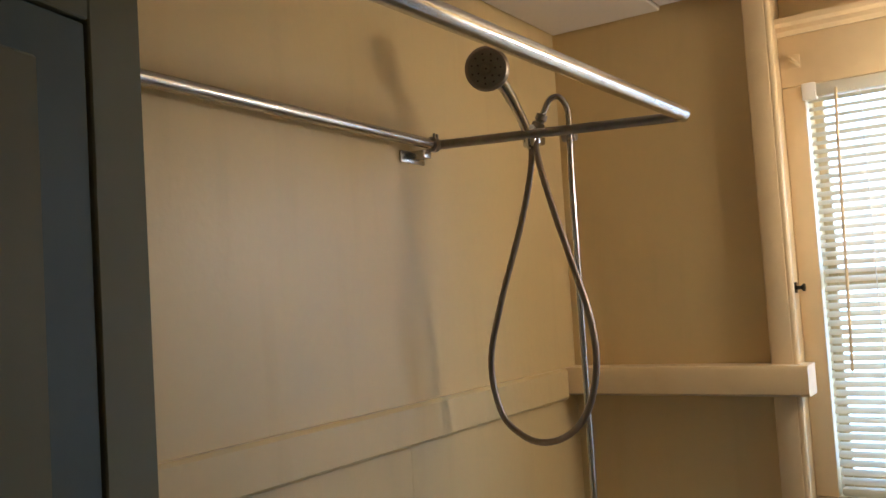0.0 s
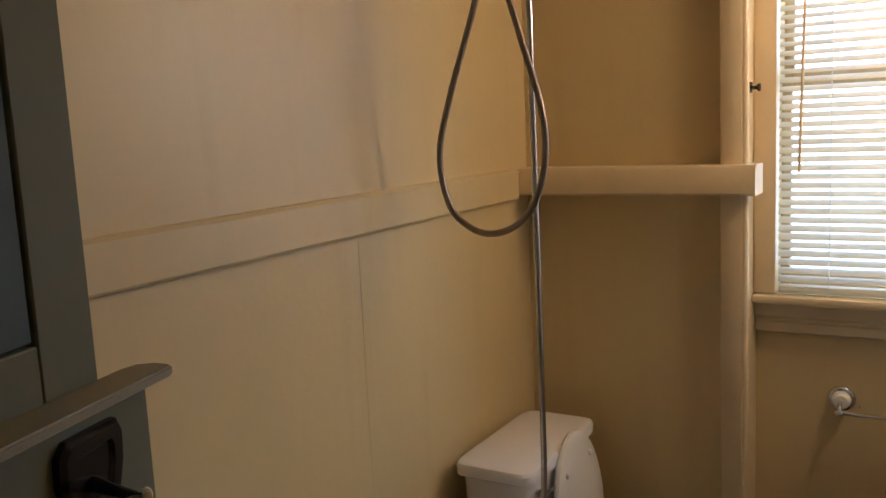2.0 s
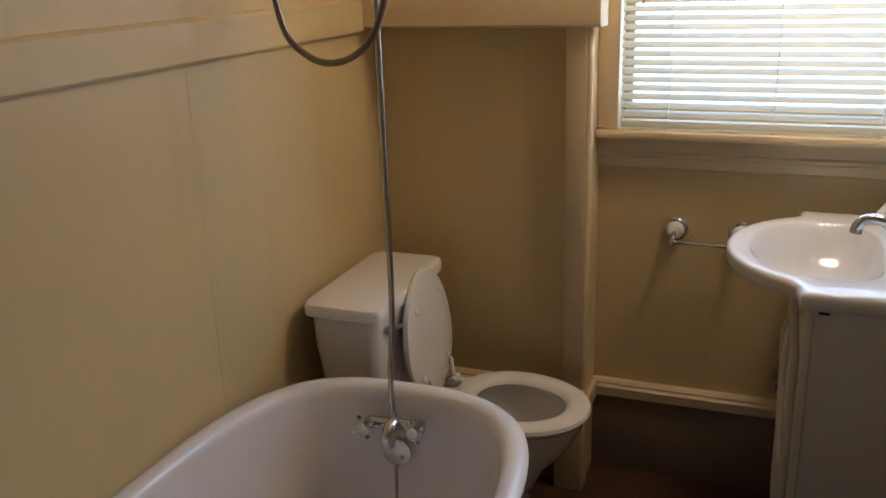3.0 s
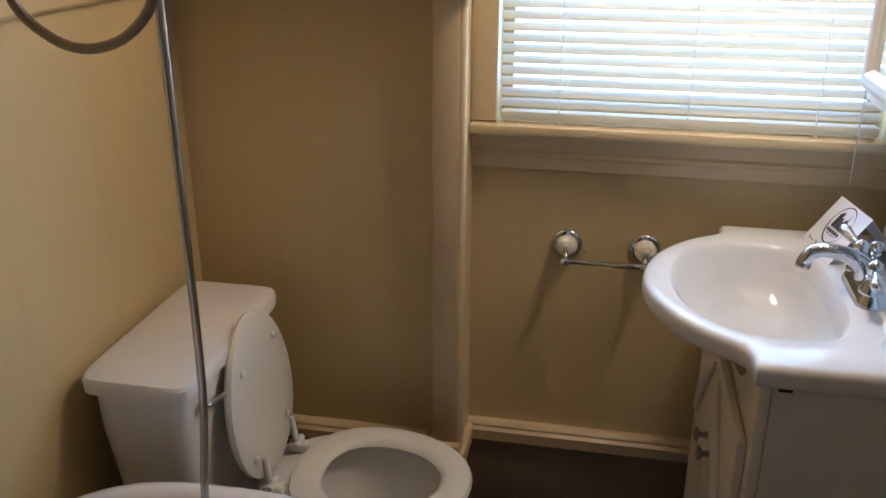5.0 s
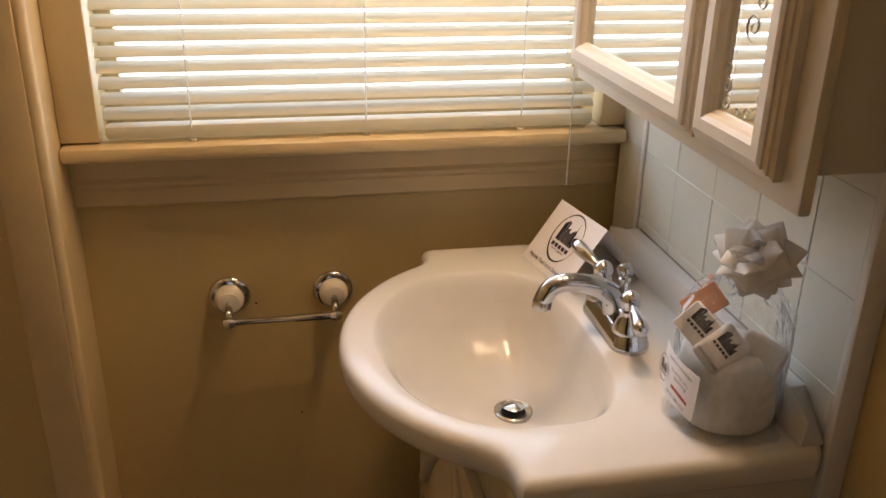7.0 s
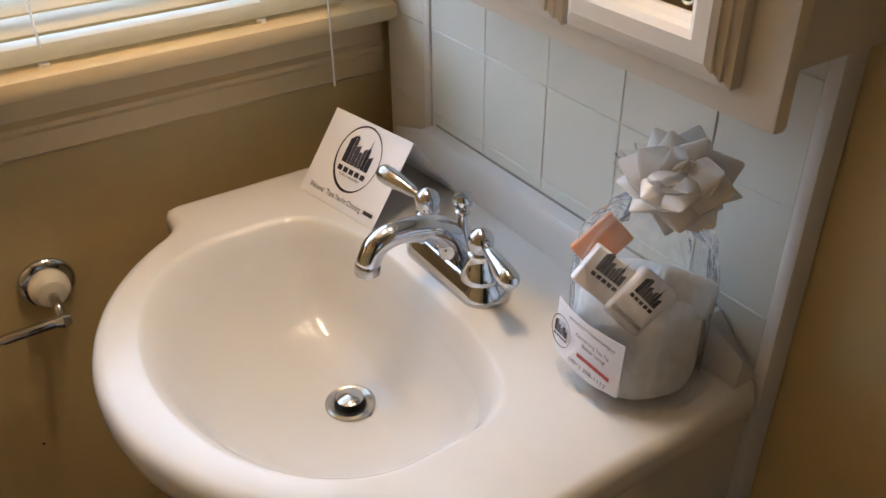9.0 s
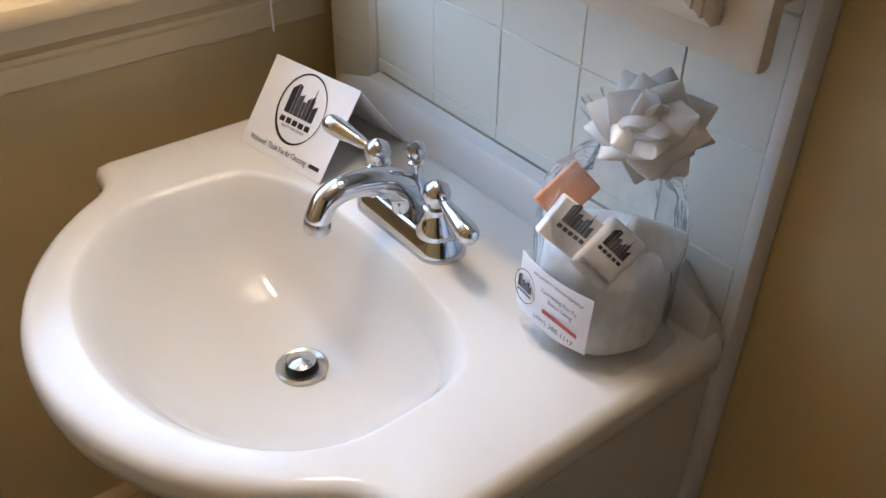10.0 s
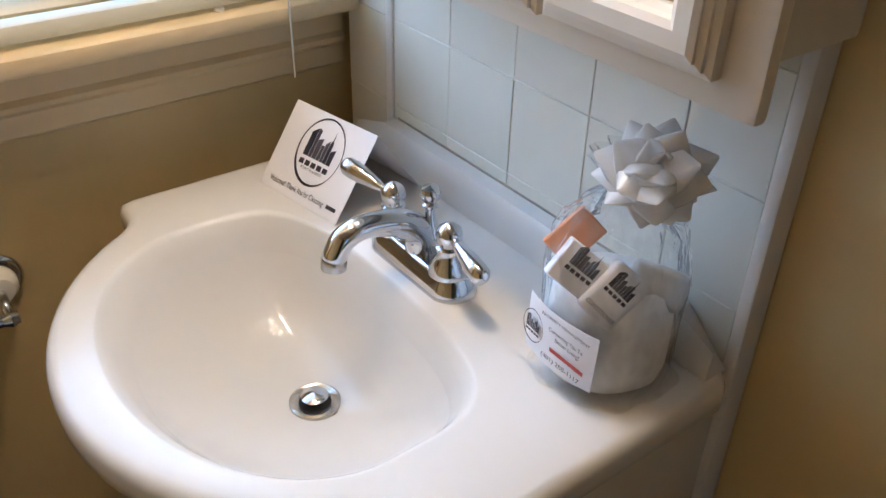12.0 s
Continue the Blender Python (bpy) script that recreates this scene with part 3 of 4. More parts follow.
# curtain rod
rod = thing("shower_curtain_rod", "chrome rectangular shower curtain rod frame hung over the tub", "curtain rod", (0.3, -1.3, 1.945))
A, B, C, D = Vector((0.042, -0.850, 1.945)), Vector((0.558, -0.706, 1.945)), Vector((0.532, -1.98, 1.945)), Vector((0.042, -1.98, 1.964))


def bent(p, q, r, k=0.035, steps=5):
    a, b = q + (p - q).normalized() * k, q + (r - q).normalized() * k
    return [(1 - t) ** 2 * a + 2 * t * (1 - t) * q + t * t * b for t in (i / steps for i in range(steps + 1))]


part("wall_bar", sweep(bmesh.new(), [Vector((0.042, -1.95, 1.964)), A + Vector((0, 0.004, 0))], 0.0118, 16), worn_chrome, rod)
part("cross_bar", sweep(bmesh.new(), [A, *bent(A, B, C)[:4]], 0.0105, 16), dull_steel, rod)
part("front_bar", sweep(bmesh.new(), [*bent(A, B, C)[3:], *bent(B, C, D), D], 0.0148, 18), rod_metal, rod)
part("joint_sleeve", sweep(bmesh.new(), [B + Vector((-0.001, -0.036, 0)), B + Vector((-0.0022, -0.050, 0))], 0.0154, 18), worn_chrome, rod)
br = part("wall_bracket", box(bmesh.new(), (0.0006, -0.935, 1.905), (0.006, -0.845, 1.932), 0.002), worn_chrome, rod)
part("bracket_arm", box(bmesh.new(), (0.005, -0.905, 1.912), (0.045, -0.875, 1.930), 0.003), worn_chrome, br)
part("bracket_clamp", lathe(bmesh.new(), [(0.0115, -0.008), (0.0165, -0.008), (0.0165, 0.008), (0.0115, 0.008)], axis((0.042, -0.862, 1.945), (0, 1, 0)), 18), dull_steel, br)
for dy in (-0.868, -0.856):
    part("bracket_screw", sweep(bmesh.new(), [(0.050, dy, 1.930), (0.050, dy, 1.968)], 0.003, 8), dull_steel, br)

# ---- toilet ----
toilet = thing("toilet", "white two-piece toilet with raised lid and lowered seat", "toilet", (0.36, -0.45, 0))
YC = -0.452


def rbox(x0, x1, y0, y1, z, n_exp=7.0, count=40):
    return rounded((x0 + x1) / 2, (y0 + y1) / 2, (x1 - x0) / 2, (y1 - y0) / 2, n_exp, z, count)


part("tank", loft(bmesh.new(), [rbox(0.070, 0.205, -0.615, -0.285, 0.352), rbox(0.062, 0.212, -0.630, -0.272, 0.365), rbox(0.040, 0.228, -0.655, -0.246, 0.60), rbox(0.038, 0.229, -0.657, -0.244, 0.672)]), china, toilet)
part("tank_lid", loft(bmesh.new(), [rbox(0.034, 0.232, -0.661, -0.240, 0.672, 9), rbox(0.027, 0.240, -0.669, -0.232, 0.677, 9), rbox(0.026, 0.241, -0.670, -0.231, 0.698, 9), rbox(0.030, 0.237, -0.666, -0.235, 0.705, 9), rbox(0.040, 0.227, -0.655, -0.246, 0.708, 9)]), china, toilet)
fl_ = part("flush_lever", lathe(bmesh.new(), [(0.0, 0.0), (0.011, 0.0), (0.011, 0.007), (0.007, 0.010), (0.0, 0.011)], axis((0.229, -0.612, 0.640), (1, 0, 0)), 16), chrome, toilet)
part("lever_arm", sweep(bmesh.new(), smooth_line([(0.238, -0.612, 0.640), (0.244, -0.600, 0.640), (0.246, -0.560, 0.634), (0.245, -0.545, 0.630)], 4), [0.005] * 9 + [0.007] * 4, 10), chrome, fl_)


def bowl_ring(x0, x1, hw, z, count=48):
    cx, a = (x0 + x1) / 2, (x1 - x0) / 2
    out = []
    for k in range(count):
        t = 2 * math.pi * k / count
        c, s = math.cos(t), math.sin(t)
        w = hw * (1.0 - 0.10 * c)
        out.append((cx + a * c, YC + w * math.copysign(abs(s) ** 0.85, s), z))
    return out


SHIFT = 0.038
YC += SHIFT
part("bowl", loft(bmesh.new(), [bowl_ring(0.18, 0.55, 0.105, 0.0), bowl_ring(0.18, 0.55, 0.105, 0.03), bowl_ring(0.20, 0.52, 0.090, 0.12), bowl_ring(0.22, 0.56, 0.105, 0.20), bowl_ring(0.24, 0.63, 0.140, 0.28), bowl_ring(0.25, 0.668, 0.166, 0.345), bowl_ring(0.25, 0.672, 0.168, 0.368), bowl_ring(0.29, 0.655, 0.150, 0.373), bowl_ring(0.350, 0.638, 0.124, 0.370), bowl_ring(0.348, 0.640, 0.126, 0.345), bowl_ring(0.375, 0.610, 0.104, 0.29), bowl_ring(0.405, 0.575, 0.078, 0.22), bowl_ring(0.43, 0.54, 0.050, 0.15)]), china, toilet)
part("tank_shelf", loft(bmesh.new(), [rbox(0.06, 0.34, YC - 0.10, YC + 0.10, 0.20), rbox(0.06, 0.34, YC - 0.115, YC + 0.115, 0.33), rbox(0.05, 0.34, YC - 0.12, YC + 0.12, 0.352), rbox(0.06, 0.33, YC - 0.11, YC + 0.11, 0.356)]), china, toilet)
part("bowl_water", loft(bmesh.new(), [bowl_ring(0.408, 0.572, 0.075, 0.213), bowl_ring(0.408, 0.572, 0.075, 0.215)]), material("still_water", (0.12, 0.12, 0.10), 0.03, var=0.02, bump=0.0), toilet)
SX0, SX1, SH = 0.322, 0.682, 0.164
seat_rings = []
for (i, o, z) in ((0.055, 0.0, 0.378), (0.0, 0.0, 0.378), (-0.004, 0.0, 0.386), (0.0, 0.0, 0.395), (0.012, 0.0, 0.400), (0.044, 0.0, 0.400), (0.056, 0.0, 0.394), (0.060, 0.0, 0.386), (0.055, 0.0, 0.378)):
    seat_rings.append(bowl_ring(SX0 + i, SX1 - i, SH - i, z))
part("seat", loft(bmesh.new(), seat_rings, False, False), seat_plastic, toilet)


def lid_ring(k, x):
    """An upright egg outline, leaning back on the tank."""
    out = []
    for q in range(48):
        t = 2 * math.pi * q / 48
        c, s = math.cos(t), math.sin(t)
        z = 0.564 + 0.172 * k * c
        y = YC - 0.014 + 0.144 * k * (1.0 - 0.10 * c) * s
        out.append((x - 0.10 * (z - 0.40), y, z))
    return out


lid = part("lid", loft(bmesh.new(), [lid_ring(0.90, 0.267), lid_ring(0.97, 0.269), lid_ring(1.0, 0.276), lid_ring(0.99, 0.284), lid_ring(0.95, 0.287), lid_ring(0.6, 0.2868)]), seat_plastic, toilet)
for y, z in ((-0.505, 0.648), (-0.350, 0.655), (-0.515, 0.47), (-0.350, 0.47)):
    part("bumper", lathe(bmesh.new(), [(0.0, 0.0), (0.008, 0.0), (0.008, 0.004), (0.005, 0.007), (0.0, 0.007)], axis((0.2865 - 0.10 * (z - 0.40), y, z), (1, 0, 0.1)), 14), plastic_white, lid)
for y in (YC - 0.075, YC + 0.075):
    hinge = part("hinge", box(bmesh.new(), (0.278, y - 0.013, 0.374), (0.322, y + 0.013, 0.396), 0.006), plastic_white, toilet)
    part("hinge_arm", sweep(bmesh.new(), smooth_line([(0.298, y, 0.392), (0.292, y, 0.412), (0.287, y, 0.455)], 4), [0.009, 0.009, 0.008, 0.008, 0.007, 0.007, 0.006, 0.006, 0.005], 10), plastic_white, hinge)
    part("hinge_pin", sweep(bmesh.new(), [(0.298, y - 0.020, 0.394), (0.298, y + 0.020, 0.394)], 0.008, 12), plastic_white, hinge)
part("supply_pipe", sweep(bmesh.new(), smooth_line([(0.10, -0.62, 0.36), (0.06, -0.64, 0.30), (0.02, -0.645, 0.22), (0.017, -0.645, 0.20)], 5), 0.006, 8), dull_steel, toilet)

# ---- paper holder ----
holder = thing("paper_holder", "chrome toilet paper bar on two cream porcelain posts", "paper holder", (0.91, -0.001, 0.76))
for x in (0.828, 0.998):
    post = part("post", lathe(bmesh.new(), [(0.0, 0.0), (0.033, 0.0), (0.034, 0.003), (0.032, 0.007), (0.027, 0.010), (0.0, 0.010)], axis((x, -0.001, 0.765), (0, -1, 0)), 28), chrome, holder)
    part("porcelain_knob", lathe(bmesh.new(), [(0.0, 0.008), (0.0225, 0.008), (0.0245, 0.015), (0.0230, 0.025), (0.017, 0.033), (0.009, 0.035), (0.0, 0.035)], axis((x, -0.001, 0.765), (0, -1, 0)), 28), porcelain, post)
    part("arm", sweep(bmesh.new(), smooth_line([(x, -0.030, 0.765), (x, -0.052, 0.758), (x, -0.060, 0.748)], 4), 0.006, 10), chrome, post)
    part("ball", lathe(bmesh.new(), [(0.0, -0.011), (0.007, -0.009), (0.0105, 0.0), (0.007, 0.009), (0.0, 0.011)], axis((x, -0.061, 0.744), (1, 0, 0)), 18), chrome, post)
part("bar", sweep(bmesh.new(), [(0.828, -0.061, 0.744), (0.930, -0.061, 0.744), (0.932, -0.061, 0.744), (0.998, -0.061, 0.744)], [0.0052, 0.0052, 0.0068, 0.0068], 12), chrome, holder)

# old screw holes in the plaster beside the holder
for x, z in ((0.870, 0.746), (0.936, 0.524)):
    part("screw_hole", lathe(bmesh.new(), [(0.0, 0.0004), (0.0012, 0.0004), (0.0017, 0.0008), (0.0019, 0.0002), (0.0, 0.0002)], axis((x, 0.0, z), (0, -1, 0)), 12), dark_gap, wall_back)

# ---- vanity ----
TOP = 0.858
VY, VX = -0.376, 1.472


def top_outline(out=0.0):
    """Bow front with ogee shoulders; out grows or shrinks the outline."""
    cx, cy, r = 1.257, -0.369, 0.276 + out
    fx, hy = 1.135 - out, 0.306 + out
    near = -0.674 - out
    pts = [(VX, near + 0.016), (VX - 0.005, near + 0.006), (VX - 0.016, near), (fx + 0.012, near), (fx + 0.003, near + 0.003), (fx, near + 0.012)]
    arc = [(cx - r * math.cos(a), cy - r * math.sin(a)) for a in (radians(56 - 112 * k / 30) for k in range(31))]
    s0, s1 = Vector((fx, near + 0.012, 0)), Vector((*arc[0], 0))
    pts += [(*(s0.lerp(s1, t) + Vector((0.010, 0.006, 0)) * math.sin(math.pi * t))[:2],) for t in (0.2, 0.4, 0.6, 0.8)]
    pts += arc
    e0, e1 = Vector((*arc[-1], 0)), Vector((fx, VY + hy - 0.012, 0))
    pts += [(*(e0.lerp(e1, t) + Vector((0.010, -0.006, 0)) * math.sin(math.pi * t))[:2],) for t in (0.2, 0.4, 0.6, 0.8)]
    pts += [(fx, VY + hy - 0.012), (fx + 0.003, VY + hy - 0.003), (fx + 0.012, VY + hy), (VX, VY + hy)]
    return pts


def bowl_outline(k, dx=0.0, dy=0.0, count=64):
    """Egg-shaped basin, flat towards the wall."""
    out = []
    for q in range(count):
        t = 2 * math.pi * q / count
        c, s = math.cos(t), math.sin(t)
        if c > 0:
            x, y = 0.136 * abs(c) ** 0.42, 0.207 * math.copysign(abs(s) ** 0.78, s)
        else:
            x, y = -0.148 * abs(c), 0.207 * s
        out.append((1.172 + dx + x * k, VY + 0.003 + dy + y * k))
    return out


sink = thing("vanity_sink", "white cultured-marble vanity top with a bowed front and moulded basin", "sink", (1.30, VY, TOP - 0.035))
bm = bmesh.new()
edge = []
for off, z in ((-0.012, TOP - 0.037), (-0.004, TOP - 0.0355), (0.0, TOP - 0.030), (0.0005, TOP - 0.020), (0.0, TOP - 0.011), (-0.0025, TOP - 0.005), (-0.007, TOP - 0.0012), (-0.013, TOP)):
    edge.append([bm.verts.new((x, y, z)) for x, y in top_outline(off)])
n = len(edge[0])
for a, b in zip(edge, edge[1:]):
    for i in range(n):
        bm.faces.new((a[i], a[(i + 1) % n], b[(i + 1) % n], b[i]))
basin = []
for k, z, dx in ((1.0, TOP, 0), (0.985, TOP - 0.0012, 0.0), (0.96, TOP - 0.005, 0.001), (0.915, TOP - 0.018, 0.003), (0.85, TOP - 0.040, 0.007), (0.76, TOP - 0.066, 0.012), (0.64, TOP - 0.087, 0.019), (0.50, TOP - 0.103, 0.026), (0.36, TOP - 0.1125, 0.033), (0.23, TOP - 0.118, 0.0385), (0.125, TOP - 0.121, 0.042)):
    basin.append([bm.verts.new((x, y, z)) for x, y in bowl_outline(k, dx)])
m_ = len(basin[0])
for a, b in zip(basin, basin[1:]):
    for i in range(m_):
        bm.faces.new((a[i], a[(i + 1) % m_], b[(i + 1) % m_], b[i]))
loops = [bm.edges.get((edge[-1][i], edge[-1][(i + 1) % n])) for i in range(n)] + [bm.edges.get((basin[0][i], basin[0][(i + 1) % m_])) for i in range(m_)]
bmesh.ops.triangle_fill(bm, use_beauty=True, use_dissolve=False, edges=loops)
under = [bm.edges.get((edge[0][i], edge[0][(i + 1) % n])) for i in range(n)] + [bm.edges.get((basin[4][i], basin[4][(i + 1) % m_])) for i in range(m_)]
bmesh.ops.triangle_fill(bm, use_beauty=True, use_dissolve=False, edges=under)
part("top", bm, marble, sink)
splash = loft(bmesh.new(), [[(1.444, y0, TOP + 0.0004), (1.447, y0, TOP + 0.030), (1.455, y1, TOP + 0.042), (VX, y1, TOP + 0.044), (VX, y0, TOP + 0.0004)] for y0, y1 in ((VY + 0.285, VY + 0.235), (VY + 0.262, VY + 0.228), (VY - 0.262, VY - 0.228), (VY - 0.285, VY - 0.235))])
part("backsplash", splash, marble, sink)
DX, DY, DZ = 1.214, VY + 0.004, TOP - 0.1215
drain = part("drain", lathe(bmesh.new(), [(0.0, 0.001), (0.016, 0.001), (0.0175, 0.003), (0.024, 0.0055), (0.0265, 0.004), (0.027, 0.0), (0.0, -0.002)], axis((DX, DY, DZ), (0, 0, 1)), 36), worn_chrome, sink)
part("drain_hole", lathe(bmesh.new(), [(0.0, 0.0016), (0.0165, 0.0016), (0.0165, 0.0022), (0.0, 0.0022)], axis((DX, DY, DZ), (0, 0, 1)), 28), dark_rubber, drain)
part("drain_plug", lathe(bmesh.new(), [(0.0, 0.003), (0.006, 0.003), (0.006, 0.007), (0.0135, 0.0085), (0.0145, 0.011), (0.010, 0.0135), (0.0, 0.0145)], axis((DX, DY, DZ), (0, 0, 1)), 32), chrome, drain)

vanity = thing("vanity_cabinet", "off-white vanity cabinet with beaded doors under the sink", "vanity", (1.31, VY, 0))
for y0, y1 in ((VY - 0.285, VY - 0.269), (VY + 0.274, VY + 0.290)):
    part("side_panel", box(bmesh.new(), (1.1655, y0, 0.0), (1.474, y1, TOP - 0.0385), 0.0015), cabinet_white, vanity, "grey-white laminate side panel")
part("floor_panel", box(bmesh.new(), (1.1655, VY - 0.2685, 0.07), (1.474, VY + 0.2735, 0.085)), cabinet_white, vanity)
ff = bmesh.new()
box(ff, (1.147, VY - 0.285, 0.0), (1.1648, VY - 0.205, TOP - 0.037), 0.003)
box(ff, (1.147, VY + 0.205, 0.0), (1.1648, VY + 0.290, TOP - 0.037), 0.003)
box(ff, (1.147, VY - 0.2045, 0.0), (1.1648, VY + 0.2045, 0.12), 0.003)
box(ff, (1.147, VY - 0.2045, 0.64), (1.1648, VY + 0.2045, 0.715), 0.003)
part("face_frame", ff, cabinet_wood, vanity)
# rail above the doors, scooped out for the basin
scoop = [(0.192, 0.8205), (0.174, 0.790), (0.150, 0.762), (0.118, 0.742), (0.082, 0.731), (0.050, 0.725)]
rail = [(-0.2045, 0.7155), (0.2045, 0.7155), (0.2045, 0.8205)] + scoop + [(-y, z) for y, z in reversed(scoop)] + [(-0.2045, 0.8205)]
part("scooped_rail", loft(bmesh.new(), [[(x, VY + y, z) for y, z in rail] for x in (1.1475, 1.1645)]), cabinet_wood, vanity, flat=True)
for sgn in (-1, 1):
    y0, y1 = sorted((VY + sgn * 0.004, VY + sgn * 0.262))
    d = part("door", box(bmesh.new(), (1.130, y0, 0.11), (1.1468, y1, 0.705), 0.005), cabinet_wood, vanity)
    for q in range(8):
        yy = y0 + 0.05 + q * (y1 - y0 - 0.10) / 7
        part("bead", sweep(bmesh.new(), [(1.1302, yy, 0.17), (1.1302, yy, 0.44)], 0.0055, 8), cabinet_wood, d)
    m = axis((1.130, VY + sgn * 0.032, 0.525), (-1, 0, 0))
    part("door_knob", lathe(bmesh.new(), [(0.0, 0.0), (0.010, 0.0), (0.006, 0.004), (0.005, 0.014), (0.013, 0.019), (0.013, 0.024), (0.0, 0.027)], m, 18), dull_steel, d)
    yc = (y0 + y1) / 2
    swag = smooth_line([(1.129, yc - sgn * 0.10, 0.68), (1.126, yc - sgn * 0.06, 0.64), (1.126, yc, 0.58), (1.127, yc + sgn * 0.06, 0.50), (1.129, yc + sgn * 0.10, 0.46)], 6)
    part("carved_swag", sweep(bmesh.new(), swag, [0.004 + 0.008 * math.sin(math.pi * i / (len(swag) - 1)) for i in range(len(swag))], 10), cabinet_wood, d)
# no real slot: black strip on the panel draws the thin shadow line
part("side_shadow_strip", box(bmesh.new(), (1.172, VY - 0.2875, TOP - 0.0445), (1.192, VY - 0.2852, TOP - 0.0395)), dark_rubber, vanity)

# ---- sink faucet ----
fc = thing("sink_faucet", "polished chrome centerset faucet with two lever handles", "faucet", (1.345, VY, TOP))
fc.scale = (0.94, 0.94, 0.94)


def pill(hx, hy, z, x=1.346, y=VY, count=40):
    out = []
    for q in range(count):
        t = 2 * math.pi * q / count
        c, s = math.cos(t), math.sin(t)
        out.append((x + hx * c, y + (hy - hx) * (1 if s > 0 else -1 if s < 0 else 0) + hx * s, z))
    return out


part("base", loft(bmesh.new(), [pill(0.0275, 0.079, TOP + 0.0003), pill(0.0275, 0.079, TOP + 0.007), pill(0.0255, 0.077, TOP + 0.010), pill(0.0245, 0.076, TOP + 0.016), pill(0.0215, 0.073, TOP + 0.019), pill(0.0205, 0.072, TOP + 0.024), pill(0.017, 0.068, TOP + 0.027)]), chrome, fc)
for sgn in (1, -1):
    hy_ = VY + sgn * 0.0508
    hd = part("handle", lathe(bmesh.new(), [(0.0, 0.024), (0.021, 0.024), (0.0205, 0.030), (0.015, 0.040), (0.0115, 0.048), (0.0115, 0.051), (0.0135, 0.052), (0.0135, 0.055), (0.011, 0.056), (0.0135, 0.063), (0.0142, 0.070), (0.012, 0.077), (0.007, 0.081), (0.003, 0.083), (0.0, 0.0845)], axis((1.342, hy_, TOP), (0, 0, 1)), 26), chrome, fc)
    s0 = Vector((1.340, hy_ + sgn * 0.008, TOP + 0.069))
    dirv = Vector((-0.30, 1.0, 0.22)).normalized() if sgn > 0 else Vector((-0.16, -1.0, -0.16)).normalized()
    part("lever", sweep(bmesh.new(), [s0 + dirv * q for q in (0.0, 0.008, 0.012, 0.020, 0.034, 0.048, 0.058, 0.063, 0.066)], [0.005, 0.0045, 0.0065, 0.0075, 0.0098, 0.0112, 0.0108, 0.008, 0.003], 16), chrome, hd)
spt = smooth_line([(1.345, VY, TOP + 0.026), (1.338, VY, TOP + 0.050), (1.318, VY, TOP + 0.066), (1.292, VY, TOP + 0.0745), (1.266, VY, TOP + 0.077), (1.248, VY, TOP + 0.071), (1.239, VY, TOP + 0.058), (1.237, VY, TOP + 0.052)], 5)
part("spout", sweep(bmesh.new(), spt, [0.0185 - 0.0055 * min(1, i / 18) for i in range(len(spt))], 18), chrome, fc)
part("aerator", lathe(bmesh.new(), [(0.0, 0.0), (0.0135, 0.0), (0.0135, 0.010), (0.0125, 0.012), (0.0, 0.012)], axis((1.236, VY, TOP + 0.042), (0.06, 0, 1)), 22), worn_chrome, fc)
part("lift_knob", lathe(bmesh.new(), [(0.0, 0.040), (0.013, 0.040), (0.011, 0.052), (0.006, 0.062), (0.005, 0.074), (0.0085, 0.077), (0.0085, 0.079), (0.006, 0.081), (0.0105, 0.087), (0.0115, 0.093), (0.009, 0.099), (0.0, 0.102)], axis((1.352, VY - 0.004, TOP), (0, 0, 1)), 22), chrome, fc)

# ---- tile splash on the right wall ----
TXF = 1.475
bm = box(bmesh.new(), (TXF - 0.0002, -0.656, 0.0), (W - 0.0005, -0.034, 1.90))
splash_wall = structure("tile_splash", bm, grout, "white glazed square wall tiles with pale grout behind the vanity", "tiled wall")
part("edge_trim", box(bmesh.new(), (TXF - 0.003, -0.670, 0.0), (W - 0.0006, -0.6562, 1.90), 0.003), tile_trim, splash_wall)
part("corner_strip", box(bmesh.new(), (TXF - 0.004, -0.136, 0.88), (TXF + 0.0018, -0.122, 1.90), 0.002), tile_trim, splash_wall)
part("caulk_line", sweep(bmesh.new(), [(TXF - 0.001, VY + 0.23, TOP + 0.0445), (TXF - 0.001, VY - 0.23, TOP + 0.0445)], 0.0016, 6), caulk, splash_wall)


# ---- medicine cabinet ----
med = thing("medicine_cabinet", "off-white wooden medicine cabinet with two mirrored doors", "medicine cabinet", (1.42, -0.40, 1.14))
CT = 1.82
part("body", box(bmesh.new(), (1.376, -0.692, 1.172), (TXF - 0.0006, -0.118, CT), 0.003), cabinet_white, med)
part("face_frame", box(bmesh.new(), (1.362, -0.700, 1.137), (1.3758, -0.110, CT), 0.004), cabinet_wood, med)


